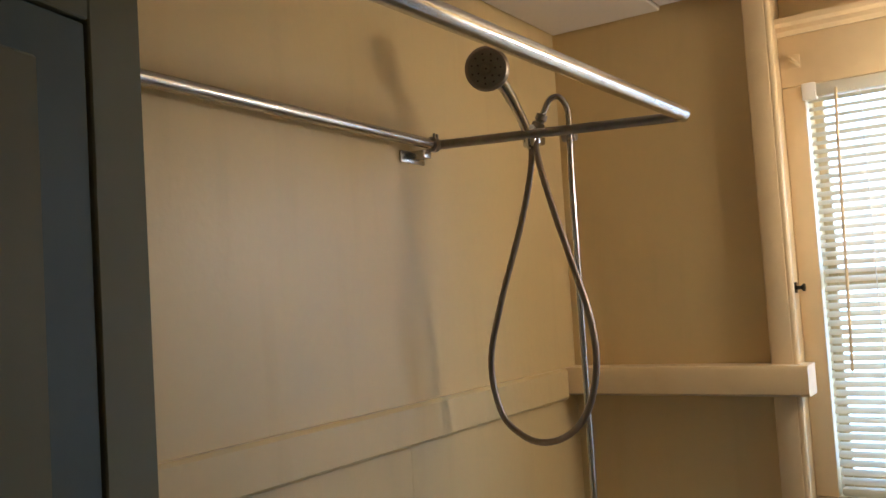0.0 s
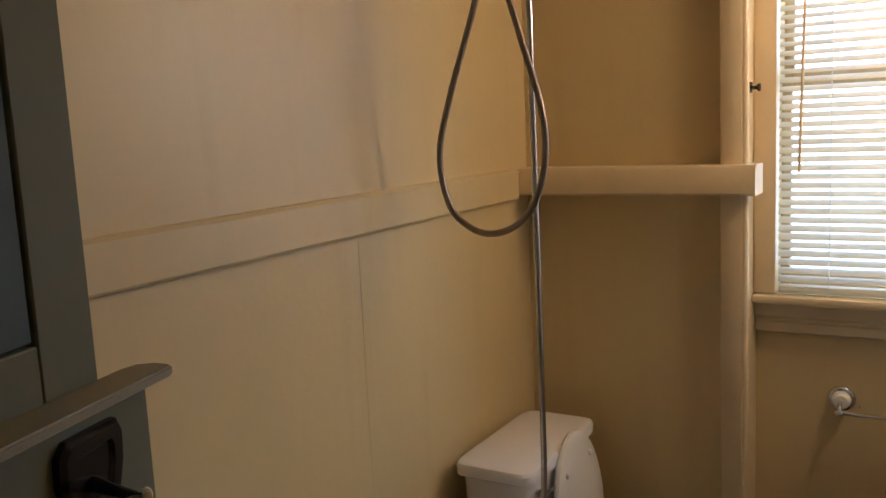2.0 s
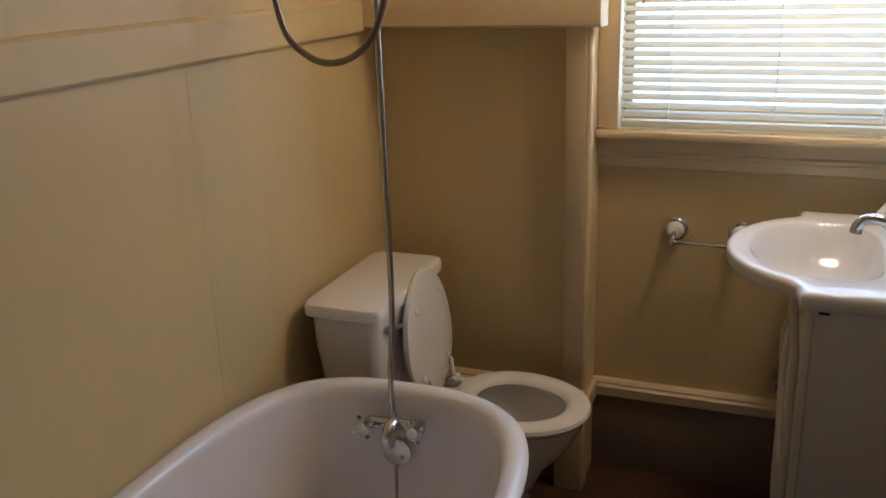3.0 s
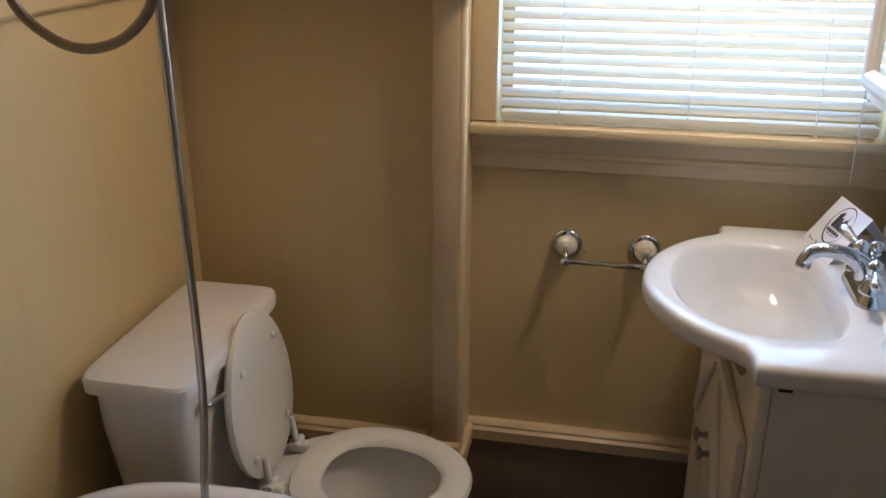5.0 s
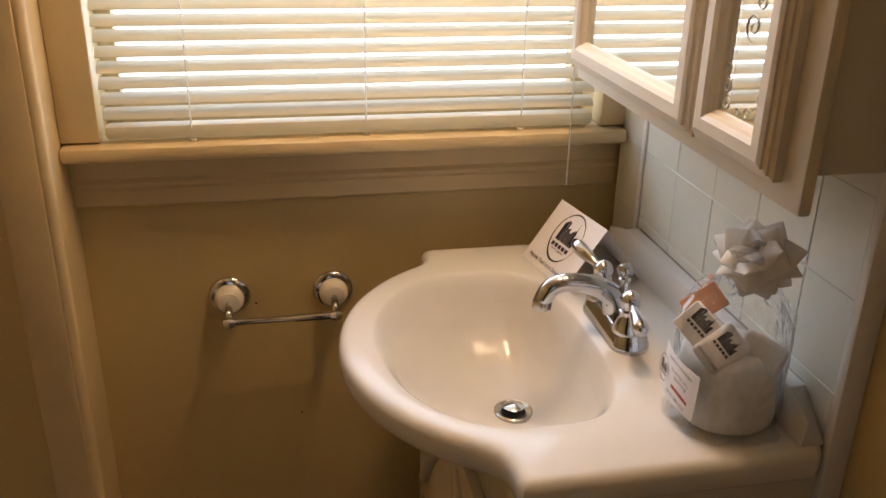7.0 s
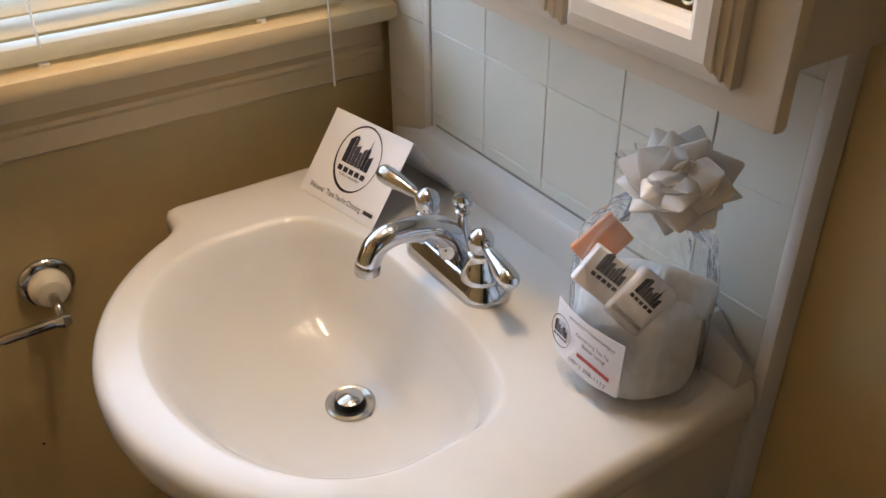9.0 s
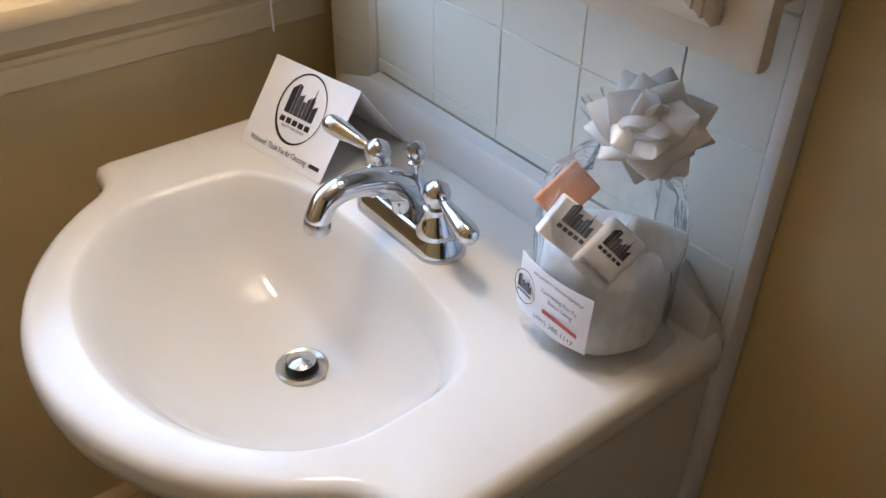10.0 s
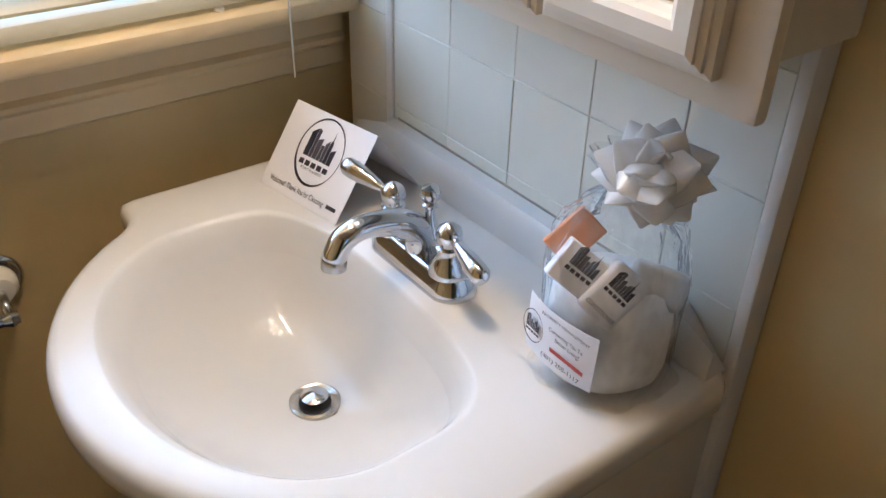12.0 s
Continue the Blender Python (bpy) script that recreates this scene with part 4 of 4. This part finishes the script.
def mirror_door(y0, y1, z0, z1, stile):
    """A framed door with a stepped edge and a bevelled mirror."""
    bm = bmesh.new()
    outer_, inner_ = (y0, y1, z0, z1), (y0 + stile, y1 - stile, z0 + stile, z1 - stile)
    rects = [(0.0, 1.3615), (0.0, 1.352), (0.005, 1.350), (0.005, 1.347), (0.010, 1.3455), (0.010, 1.343), (0.015, 1.3410), (stile - 0.011, 1.3410), (stile - 0.006, 1.344), (stile - 0.004, 1.348), (stile, 1.352), (stile, 1.356)]
    rows = []
    for ins, x in rects:
        rows.append([bm.verts.new((x, y, z)) for y, z in ((y0 + ins, z0 + ins), (y1 - ins, z0 + ins), (y1 - ins, z1 - ins), (y0 + ins, z1 - ins))])
    for a, b in zip(rows, rows[1:]):
        for i in range(4):
            bm.faces.new((a[i], a[(i + 1) % 4], b[(i + 1) % 4], b[i]))
    d_ = part("door", bm, cabinet_wood, med, flat=True)
    glass_ = part("mirror", box(bmesh.new(), (1.3545, y0 + stile - 0.003, z0 + stile - 0.003), (1.3595, y1 - stile + 0.003, z1 - stile + 0.003)), mirror, d_)
    return d_, glass_


mirror_door(-0.507, -0.122, 1.157, 1.80, 0.040)
small_door, small_mirror = mirror_door(-0.669, -0.514, 1.160, 1.80, 0.038)
bm = bmesh.new()


def flourish(y, z, size, turns, start, flip):
    """A flat spiral stroke on the mirror's face."""
    pts = []
    for k in range(19):
        f = k / 18
        a = start + flip * 2 * math.pi * turns * f
        r = size * (1 - 0.82 * f)
        pts.append((1.3540, y + r * math.cos(a), z + r * math.sin(a)))
    sweep(bm, pts, [0.0003 + 0.0006 * math.sin(math.pi * (0.1 + 0.9 * k / 18)) for k in range(19)], 6)


MY0, MY1, MZ0 = -0.636, -0.552, 1.198
for y, z, size, turns, start, flip in ((MY0 + 0.014, MZ0 + 0.010, 0.009, 1.3, 0.4, 1), (MY0 + 0.010, MZ0 + 0.026, 0.008, 1.2, 1.9, -1), (MY0 + 0.008, MZ0 + 0.043, 0.006, 1.1, 0.0, 1), (MY0 + 0.032, MZ0 + 0.008, 0.007, 1.2, 2.8, -1),
                                      (MY0 + 0.048, MZ0 + 0.006, 0.005, 1.0, 0.2, 1), (MY1 - 0.014, MZ0 + 0.010, 0.009, 1.3, 2.7, -1), (MY1 - 0.010, MZ0 + 0.026, 0.008, 1.2, 1.2, 1), (MY1 - 0.008, MZ0 + 0.043, 0.006, 1.1, 3.1, -1),
                                      ((MY0 + MY1) / 2, MZ0 + 0.088, 0.014, 1.4, 4.7, 1), ((MY0 + MY1) / 2 - 0.010, MZ0 + 0.112, 0.009, 1.2, 0.8, -1), ((MY0 + MY1) / 2 + 0.010, MZ0 + 0.140, 0.011, 1.3, 2.4, 1)):
    flourish(y, z, size, turns, start, flip)
tagged(part("etched_corner", bm, etched, small_mirror, "frosted scroll etching in the mirror's lower corners"), kind="stuff")

# ---- light above the medicine cabinet ----
lamp = thing("vanity_light", "white bar light with three warm bulbs on the medicine cabinet", "lamp", (1.42, -0.40, CT))
part("housing", box(bmesh.new(), (1.372, -0.66, CT + 0.0005), (TXF - 0.0006, -0.14, CT + 0.13), 0.008), cabinet_wood, lamp)
for y in (-0.445, -0.355, -0.265):
    sk = part("socket", lathe(bmesh.new(), [(0.0, 0.0), (0.026, 0.0), (0.026, 0.010), (0.019, 0.016), (0.019, 0.090), (0.0, 0.090)], axis((1.372, y, CT + 0.07), (-1, 0, 0)), 20), chrome, lamp)
    part("bulb", lathe(bmesh.new(), [(0.0, 0.090), (0.013, 0.092), (0.018, 0.102), (0.031, 0.118), (0.036, 0.138), (0.031, 0.159), (0.018, 0.171), (0.0, 0.175)], axis((1.372, y, CT + 0.07), (-1, 0, 0)), 24), bulb_mat, sk)


# ---- printed mark: skyline in a ring ----
def printed_mark(parent, m, size, ring=True):
    """A ring of ink with a row of towers and a bar of plain lettering below; in m's xy plane, about size across."""
    s = size
    if ring:
        bm = bmesh.new()
        n_ = 44
        stroke = [0.012 + 0.034 * max(0.0, math.sin(2 * math.pi * k / n_ + 3.7)) ** 1.5 + 0.016 * max(0.0, math.sin(2 * math.pi * k / n_ - 0.2)) for k in range(n_)]
        o = [bm.verts.new(m @ Vector((0.46 * s * math.cos(2 * math.pi * k / n_), 0.53 * s * math.sin(2 * math.pi * k / n_), 0))) for k in range(n_)]
        i_ = [bm.verts.new(m @ Vector(((0.46 - stroke[k]) * s * math.cos(2 * math.pi * k / n_), (0.53 - stroke[k]) * s * math.sin(2 * math.pi * k / n_), 0))) for k in range(n_)]
        for k in range(n_):
            bm.faces.new((o[k], o[(k + 1) % n_], i_[(k + 1) % n_], i_[k]))
        part("printed_ring", bm, ink, parent, flat=True)
    for x0, x1, top_a, top_b in ((-0.30, -0.19, 0.24, 0.33), (-0.185, -0.12, 0.33, 0.31), (-0.115, -0.02, 0.17, 0.21), (-0.015, 0.05, 0.12, 0.12), (0.055, 0.12, 0.16, 0.22), (0.20, 0.29, 0.08, 0.13)):
        bm = bmesh.new()
        polygon(bm, m, [(x0 * s, -0.12 * s), (x1 * s, -0.12 * s), (x1 * s, top_b * s), (x0 * s, top_a * s)])
        part("printed_tower", bm, (ink, grey_ink)[int(x0 * 1000) % 2 if x0 > -0.19 else 0], parent, flat=True)
    bm = bmesh.new()
    polygon(bm, m, [(0.125 * s, -0.12 * s), (0.195 * s, -0.12 * s), (0.195 * s, 0.18 * s), (0.175 * s, 0.24 * s), (0.165 * s, 0.40 * s), (0.155 * s, 0.24 * s), (0.125 * s, 0.18 * s)])
    part("printed_tower", bm, ink, parent, flat=True)
    bm = bmesh.new()
    for k in range(5):
        x0 = (-0.31 + 0.128 * k) * s
        polygon(bm, m, [(x0, -0.255 * s), (x0 + 0.098 * s, -0.255 * s), (x0 + 0.098 * s, -0.175 * s), (x0, -0.175 * s)])
    part("printed_bar", bm, ink, parent, flat=True)


def panel_frame(origin, right, up):
    """A frame on a surface: x along right, y along up, z out of the print."""
    r, u = Vector(right).normalized(), Vector(up).normalized()
    return Matrix(((r.x, u.x, r.cross(u).x, origin[0]), (r.y, u.y, r.cross(u).y, origin[1]), (r.z, u.z, r.cross(u).z, origin[2]), (0, 0, 0, 1)))


# ---- tent card on the sink ----
BL, BR = Vector((1.290, -0.122, TOP + 0.0006)), Vector((1.314, -0.256, TOP + 0.0006))
TL, TR = Vector((1.352, -0.116, 0.947)), Vector((1.376, -0.250, 0.947))
bl2, br2 = Vector((1.428, -0.098, TOP + 0.0006)), Vector((1.441, -0.236, TOP + 0.0006))
card = thing("welcome_card", "white folded tent card with a round skyline print on the sink", "card", (1.36, -0.18, TOP))
cn = (BR - BL).cross(TL - BL).normalized()
if cn.x > 0:
    cn = -cn
front = bmesh.new()
loft(front, [[BL, BR, TR, TL], [p - cn * 0.0005 for p in (BL, BR, TR, TL)]])
front_ob = part("front_panel", front, paper_white, card, flat=True)
back = bmesh.new()
loft(back, [[TL, TR, br2, bl2], [p + Vector((-0.0003, 0, -0.0005)) for p in (TL, TR, br2, bl2)]])
part("back_panel", back, paper_white, card, flat=True)
rt, upv = (BR - BL).normalized(), ((TL + TR) / 2 - (BL + BR) / 2).normalized()
mid = (BL + BR + TL + TR) / 4 + cn * 0.0005
printed_mark(front_ob, panel_frame(mid + upv * 0.009, rt, upv), 0.078)
lettering("card_line", "PROPERTY MANAGEMENT", 0.0042, panel_frame(mid + upv * 0.009 - upv * 0.0236, rt, upv), ink, front_ob, 0.036)
lettering("greeting", "Welcome!  Thank You for Choosing", 0.0095, panel_frame(mid - upv * 0.0415 - rt * 0.008, rt, upv) @ Matrix.Shear("XZ", 4, (0.0, 0.0)), ink, front_ob, 0.094)
bm = bmesh.new()
polygon(bm, panel_frame(mid - upv * 0.0415 + rt * 0.052, rt, upv), [(-0.008, -0.0022), (0.008, -0.0022), (0.008, 0.0022), (-0.008, 0.0022)])
part("printed_word", bm, ink, front_ob, flat=True)

# ---- gift bundle ----
gift = thing("gift_bundle", "white paper roll and toiletries in cellophane with white bow", "gift bundle", (1.396, -0.590, TOP))
GX, GY = 1.390, -0.589
lump = random.Random(11)
phase = [lump.uniform(0, 6.28) for _ in range(6)]
roll_rings = []
for z, r in ((0.002, 0.0450), (0.007, 0.0505), (0.018, 0.0525), (0.040, 0.0520), (0.062, 0.0515), (0.080, 0.0500), (0.089, 0.0460), (0.093, 0.0390), (0.092, 0.0230), (0.084, 0.0200)):
    roll_rings.append([(GX + q * math.cos(a), GY + q * math.sin(a), TOP + z + (0.003 * math.sin(2 * a + phase[5]) if z > 0.07 else 0)) for a, q in ((a, r * (1 + 0.020 * math.sin(2 * a + phase[0]) + 0.014 * math.sin(3 * a + phase[1] + z * 30) + 0.010 * math.sin(7 * a + phase[2] - z * 50))) for a in (2 * math.pi * k / 56 for k in range(56)))])
roll = part("paper_roll", loft(bmesh.new(), roll_rings), paper_roll, gift)
fold = random.Random(3)
rings = []
for z, r in ((0.0010, 0.0640), (0.0035, 0.0590), (0.010, 0.0575), (0.030, 0.0595), (0.055, 0.0585), (0.080, 0.0600), (0.100, 0.0600), (0.118, 0.0585), (0.134, 0.0545), (0.150, 0.0450), (0.164, 0.0300), (0.176, 0.0150), (0.184, 0.0120), (0.196, 0.0240), (0.206, 0.0330)):
    ring = []
    for k in range(72):
        a = 2 * math.pi * k / 72
        pleat = 0.012 if z < 0.12 else 0.05 + 0.9 * (z - 0.12)
        w = 1 + pleat * (math.sin(a * 9 + z * 45) + 0.6 * math.sin(a * 17 - z * 80 + 1.3)) * min(1, z / 0.02) + fold.uniform(-0.008, 0.008)
        if z < 0.004:
            w += 0.05 * math.sin(a * 5 + 0.6) + 0.03 * math.sin(a * 11)
        ring.append((GX + r * w * math.cos(a), GY + r * w * math.sin(a), TOP + z))
    rings.append(ring)
wrap = part("cellophane", loft(bmesh.new(), rings, False, False), film, gift, flat=True)
# business card tucked against the roll
ND = Vector((-1.0, 0.02, 0)).normalized()
cr = Vector((0, 0, 1)).cross(ND).normalized()
cm = Vector((GX, GY, TOP + 0.050)) + ND * 0.0625
cu_ = Vector((0.0, 0.0, 1.0)) - ND * 0.05
bm = bmesh.new()
fr = panel_frame(cm, cr, cu_)
rowa = []
for k in range(9):
    u = -0.041 + 0.082 * k / 8
    bow_ = -0.0075 * (u / 0.043) ** 2
    rowa.append([fr @ Vector((u, -0.027, bow_)), fr @ Vector((u, 0.027, bow_)), fr @ Vector((u, 0.027, bow_ - 0.0004)), fr @ Vector((u, -0.027, bow_ - 0.0004))])
loft(bm, rowa)
label_card = part("business_card", bm, paper_white, gift, "white printed card under the film")
fr2 = panel_frame(cm + ND * 0.0006, cr, cu_)
printed_mark(label_card, panel_frame(cm + ND * 0.0002 - cr * 0.027 + cu_ * 0.001, (cr + ND * 0.10), cu_), 0.030)
lettering("card_line", "Connecting You To", 0.0056, fr2 @ Matrix.Translation((0.012, 0.0100, 0)), ink, label_card, 0.040)
lettering("card_line", "Better Living!", 0.0056, fr2 @ Matrix.Translation((0.015, 0.0035, 0)), ink, label_card, 0.028)
lettering("card_line", "(401) 288-1117", 0.0062, fr2 @ Matrix.Translation((0.010, -0.0185, 0)), ink, label_card, 0.046)
bm = bmesh.new()
polygon(bm, fr2 @ Matrix.Translation((0.016, -0.0085, 0)), [(-0.020, -0.002), (0.020, -0.002), (0.020, 0.002), (-0.020, 0.002)])
part("printed_word", bm, red_ink, label_card, flat=True)
lettering("card_line", "PROPERTY MANAGEMENT", 0.0044, fr2 @ Matrix.Translation((0.010, 0.0205, 0)), ink, label_card, 0.056)


def packet(name, at, right, up, size, mat, label, mark, word="", soft=0.0012):
    """A small carton with a printed face."""
    r, u = Vector(right).normalized(), Vector(up)
    u = (u - r * u.dot(r)).normalized()
    f = panel_frame(at, r, u)
    w, h_, d = size
    bm = box(bmesh.new(), (-w / 2, -h_ / 2, -d), (w / 2, h_ / 2, 0), soft, 1 if soft < 0.002 else 4)
    bm.transform(f)
    ob = part(name, bm, mat, gift, label)
    if mark:
        printed_mark(ob, f @ Matrix.Translation((0, h_ * 0.16, 0.0004)), w * 0.98, False)
    if word:
        lettering("packet_word", word, w * 0.13, f @ Matrix.Translation((0, -h_ * 0.33, 0.0004)), ink, ob, w * 0.8)
    return ob


RI, UI = Vector((0.79, -0.61, 0.0)), Vector((0.25, 0.33, 0.91))
packet("soap_carton", (1.345, -0.590, TOP + 0.116), RI * 0.80 - UI * 0.60, RI * 0.60 + UI * 0.80, (0.042, 0.036, 0.018), paper_white, "small white printed soap carton", True)
packet("conditioner_tube", (1.360, -0.616, TOP + 0.101), RI * 0.74 - UI * 0.67, RI * 0.67 + UI * 0.74, (0.038, 0.050, 0.016), paper_white, "small white printed conditioner pack", True, "CONDITIONER", 0.006)
packet("orange_packet", (1.362, -0.565, TOP + 0.130), RI * 0.72 + UI * 0.69, UI * 0.72 - RI * 0.69, (0.044, 0.030, 0.010), orange_paper, "orange and black wrapped packet", False)
packet("white_packet", (1.400, -0.628, TOP + 0.100), RI * 0.9 - UI * 0.3, RI * 0.3 + UI * 0.9, (0.050, 0.034, 0.018), plastic_white, "plain white small packet", False, "", 0.007)

# gift bow: pointed ribbon loops in tiers
bow = part("bow_core", lathe(bmesh.new(), [(0.0, -0.012), (0.010, -0.012), (0.012, 0.0), (0.008, 0.010), (0.0, 0.011)], axis((GX - 0.002, GY - 0.022, TOP + 0.197), (-0.35, -0.30, 0.88)), 14), ribbon, gift)
bf = axis((GX - 0.002, GY - 0.022, TOP + 0.197), (-0.35, -0.30, 0.88))
bw = random.Random(21)


def ribbon_loop(out_, side, up_, length, wide):
    """A ribbon folded over into a pointed, open cone: flat seam below, rounded back above."""
    bm = bmesh.new()
    rows = []
    for d_, w_, h_ in ((0.02, 0.22, 0.10), (0.16, 0.66, 0.36), (0.34, 0.96, 0.58), (0.50, 1.0, 0.60), (0.68, 0.74, 0.44), (0.85, 0.38, 0.22), (1.0, 0.06, 0.03)):
        row = []
        for p in range(9):
            q = radians(-65 + 310 * p / 8)
            c, v = math.cos(q), math.sin(q)
            row.append(bm.verts.new(bf @ (out_ * (length * d_) + side * (wide * 0.5 * w_ * math.copysign(abs(c) ** 0.8, c)) + up_ * (wide * 0.5 * h_ * (v if v > 0 else 0.55 * v)))))
        rows.append(row)
    for p_, q_ in zip(rows, rows[1:]):
        for i in range(8):
            bm.faces.new((p_[i], p_[i + 1], q_[i + 1], q_[i]))
    part("ribbon_loop", bm, ribbon, bow)


for count, lift, length, wide in ((7, -30, 0.041, 0.042), (8, -4, 0.045, 0.044), (7, 26, 0.047, 0.043), (6, 52, 0.046, 0.041), (2, 78, 0.040, 0.036)):
    for k in range(count):
        a = 2 * math.pi * (k + 0.5 * (lift > 0) + 0.3 * (lift > 30)) / count + bw.uniform(-0.14, 0.14)
        e = radians(lift + bw.uniform(-8, 8))
        rad, tang = Vector((math.cos(a), math.sin(a), 0)), Vector((-math.sin(a), math.cos(a), 0))
        out_, upd = rad * math.cos(e) + Vector((0, 0, math.sin(e))), Vector((0, 0, math.cos(e))) - rad * math.sin(e)
        twist = bw.uniform(-0.7, 0.7)
        ribbon_loop(out_, tang * math.cos(twist) + upd * math.sin(twist), upd * math.cos(twist) - tang * math.sin(twist), length * bw.uniform(0.9, 1.06), wide)

# ---- open door ----
E_, H_ = Vector((0.331, -1.857, 0)), Vector((0.53, -2.61, 0))
u_ = (H_ - E_).normalized()
o_ = Vector((-u_.y, u_.x, 0))
if o_.x < 0:
    o_ = -o_


def leaf(bm, k0, k1, z0, z1, d0, d1, bevel=0.002):
    """A block on the door: k along from the free edge, d out from its face."""
    b2 = box(bmesh.new(), (k0, d0, z0), (k1, d1, z1), bevel, 1)
    m = Matrix(((u_.x, o_.x, 0, E_.x), (u_.y, o_.y, 0, E_.y), (0, 0, 1, 0), (0, 0, 0, 1)))
    b2.transform(m)
    me = bpy.data.meshes.new("tmp")
    b2.to_mesh(me)
    b2.free()
    bm.from_mesh(me)
    bpy.data.meshes.remove(me)
    return bm


LEN = (H_ - E_).length
door = thing("door_1", "dark olive-grey painted panel door standing open", "door", tuple(E_), kind="structure")
stiles = bmesh.new()
for k0, k1, z0, z1 in ((0, 0.078, 0.012, 2.02), (LEN - 0.09, LEN, 0.012, 2.02), (0.078, LEN - 0.09, 0.012, 0.22), (0.078, LEN - 0.09, 1.90, 2.02), (0.078, LEN - 0.09, 1.16, 1.345)):
    leaf(stiles, k0, k1, z0, z1, -0.036, 0.0)
part("frame", stiles, door_paint, door)
for z0, z1 in ((0.222, 1.158), (1.347, 1.898)):
    pn = part("panel_moulding", leaf(bmesh.new(), 0.0785, LEN - 0.0905, z0, z1, -0.030, -0.004, 0.003), door_panel_paint, door, "blue-grey glossy recessed panel")
    part("panel_field", leaf(bmesh.new(), 0.148, LEN - 0.145, z0 + 0.05, z1 - 0.05, -0.0038, 0.002, 0.003), door_paint, pn)

# ---- rack on the door ----
rack = thing("towel_rack", "olive-grey painted wooden shelf rack with a black bracket and dowel", "towel rack", tuple(E_ + Vector((0, 0, 1.2))))
MD = Matrix(((u_.x, o_.x, 0, E_.x), (u_.y, o_.y, 0, E_.y), (0, 0, 1, 0), (0, 0, 0, 1)))
part("back_board", leaf(bmesh.new(), -0.042, 0.36, 1.138, 1.2796, 0.0004, 0.030, 0.010), door_paint, rack)
shelf = bmesh.new()
outline = [(-0.052, 0.052), (-0.058, 0.046), (-0.062, 0.026), (-0.052, 0.006), (-0.03, 0.0005), (0.36, 0.0005), (0.36, 0.052)]
loft(shelf, [[MD @ Vector((k_, d_, z_)) for k_, d_ in outline] for z_ in (1.280, 1.291)])
bmesh.ops.bevel(shelf, geom=list(shelf.edges), offset=0.0025, segments=2, affect="EDGES")
part("shelf_board", shelf, lit_shelf_paint, rack, "olive painted shelf board with warm light put into its colour")
plate_o = [(0.030, 1.262), (0.100, 1.262), (0.112, 1.250), (0.114, 1.222), (0.100, 1.182), (0.088, 1.174), (0.050, 1.174), (0.038, 1.184), (0.026, 1.222), (0.024, 1.252)]
pl = bmesh.new()
loft(pl, [[MD @ Vector((0.069 + (k_ - 0.069) * f_, d_, 1.22 + (z_ - 1.22) * f_)) for k_, z_ in plate_o] for f_, d_ in ((1.0, 0.0303), (1.0, 0.038), (0.9, 0.043), (0.62, 0.043), (0.55, 0.039))])
plate = part("bracket_plate", pl, black_iron, rack, "glossy black hexagonal bracket plate")
part("arm", sweep(bmesh.new(), [MD @ Vector(p) for p in ((0.072, 0.038, 1.212), (0.074, 0.062, 1.208), (0.080, 0.094, 1.204))], [0.008, 0.006, 0.006], 10), black_iron, plate)
part("arm_cap", lathe(bmesh.new(), [(0.0, 0.0), (0.008, 0.0), (0.008, 0.004), (0.005, 0.008), (0.0, 0.009)], axis(MD @ Vector((0.078, 0.096, 1.206)), MD.to_3x3() @ Vector((-0.6, 0.8, 0.1))), 14), chrome, plate)
part("dowel", sweep(bmesh.new(), [MD @ Vector(p) for p in ((0.078, 0.094, 1.196), (0.082, 0.093, 1.196), (0.30, 0.040, 1.202), (0.33, 0.031, 1.203))], [0.0115, 0.013, 0.013, 0.013], 16), door_paint, rack)

# ---- seam on the tub wall ----
slab("panel_seam", (0.0002, -0.955, 0.20), (0.0007, -0.952, 1.306), wall_paint, "fine painted panel joint in the wall over the tub", "wall seam")

# ---- tiles, piece by piece ----
cols = ((-0.121, -0.035), (-0.245, -0.1375), (-0.353, -0.247), (-0.461, -0.355), (-0.569, -0.463), (-0.6558, -0.571))
meshes = {}
glaze = random.Random(9)
for r_ in range(10):
    z0 = 0.8105 + 0.108 * r_
    for y0, y1 in cols:
        key = round(y1 - y0, 4)
        if key not in meshes:
            bm = box(bmesh.new(), (0, -key / 2 - 0.0004, -0.0535), (0.004, key / 2 + 0.0004, 0.0535), 0.0007, 1)
            bmesh.ops.recalc_face_normals(bm, faces=bm.faces)
            meshes[key] = bpy.data.meshes.new("tile")
            bm.to_mesh(meshes[key])
            bm.free()
            meshes[key].materials.append(tile_mat)
        t_ = new("tile", meshes[key])
        t_.parent = splash_wall
        t_.location = (TXF - 0.0014 + glaze.uniform(-0.0003, 0.0003), (y0 + y1) / 2, z0 + 0.054)
        t_.rotation_euler = (0, glaze.uniform(-0.004, 0.004), glaze.uniform(-0.004, 0.004))
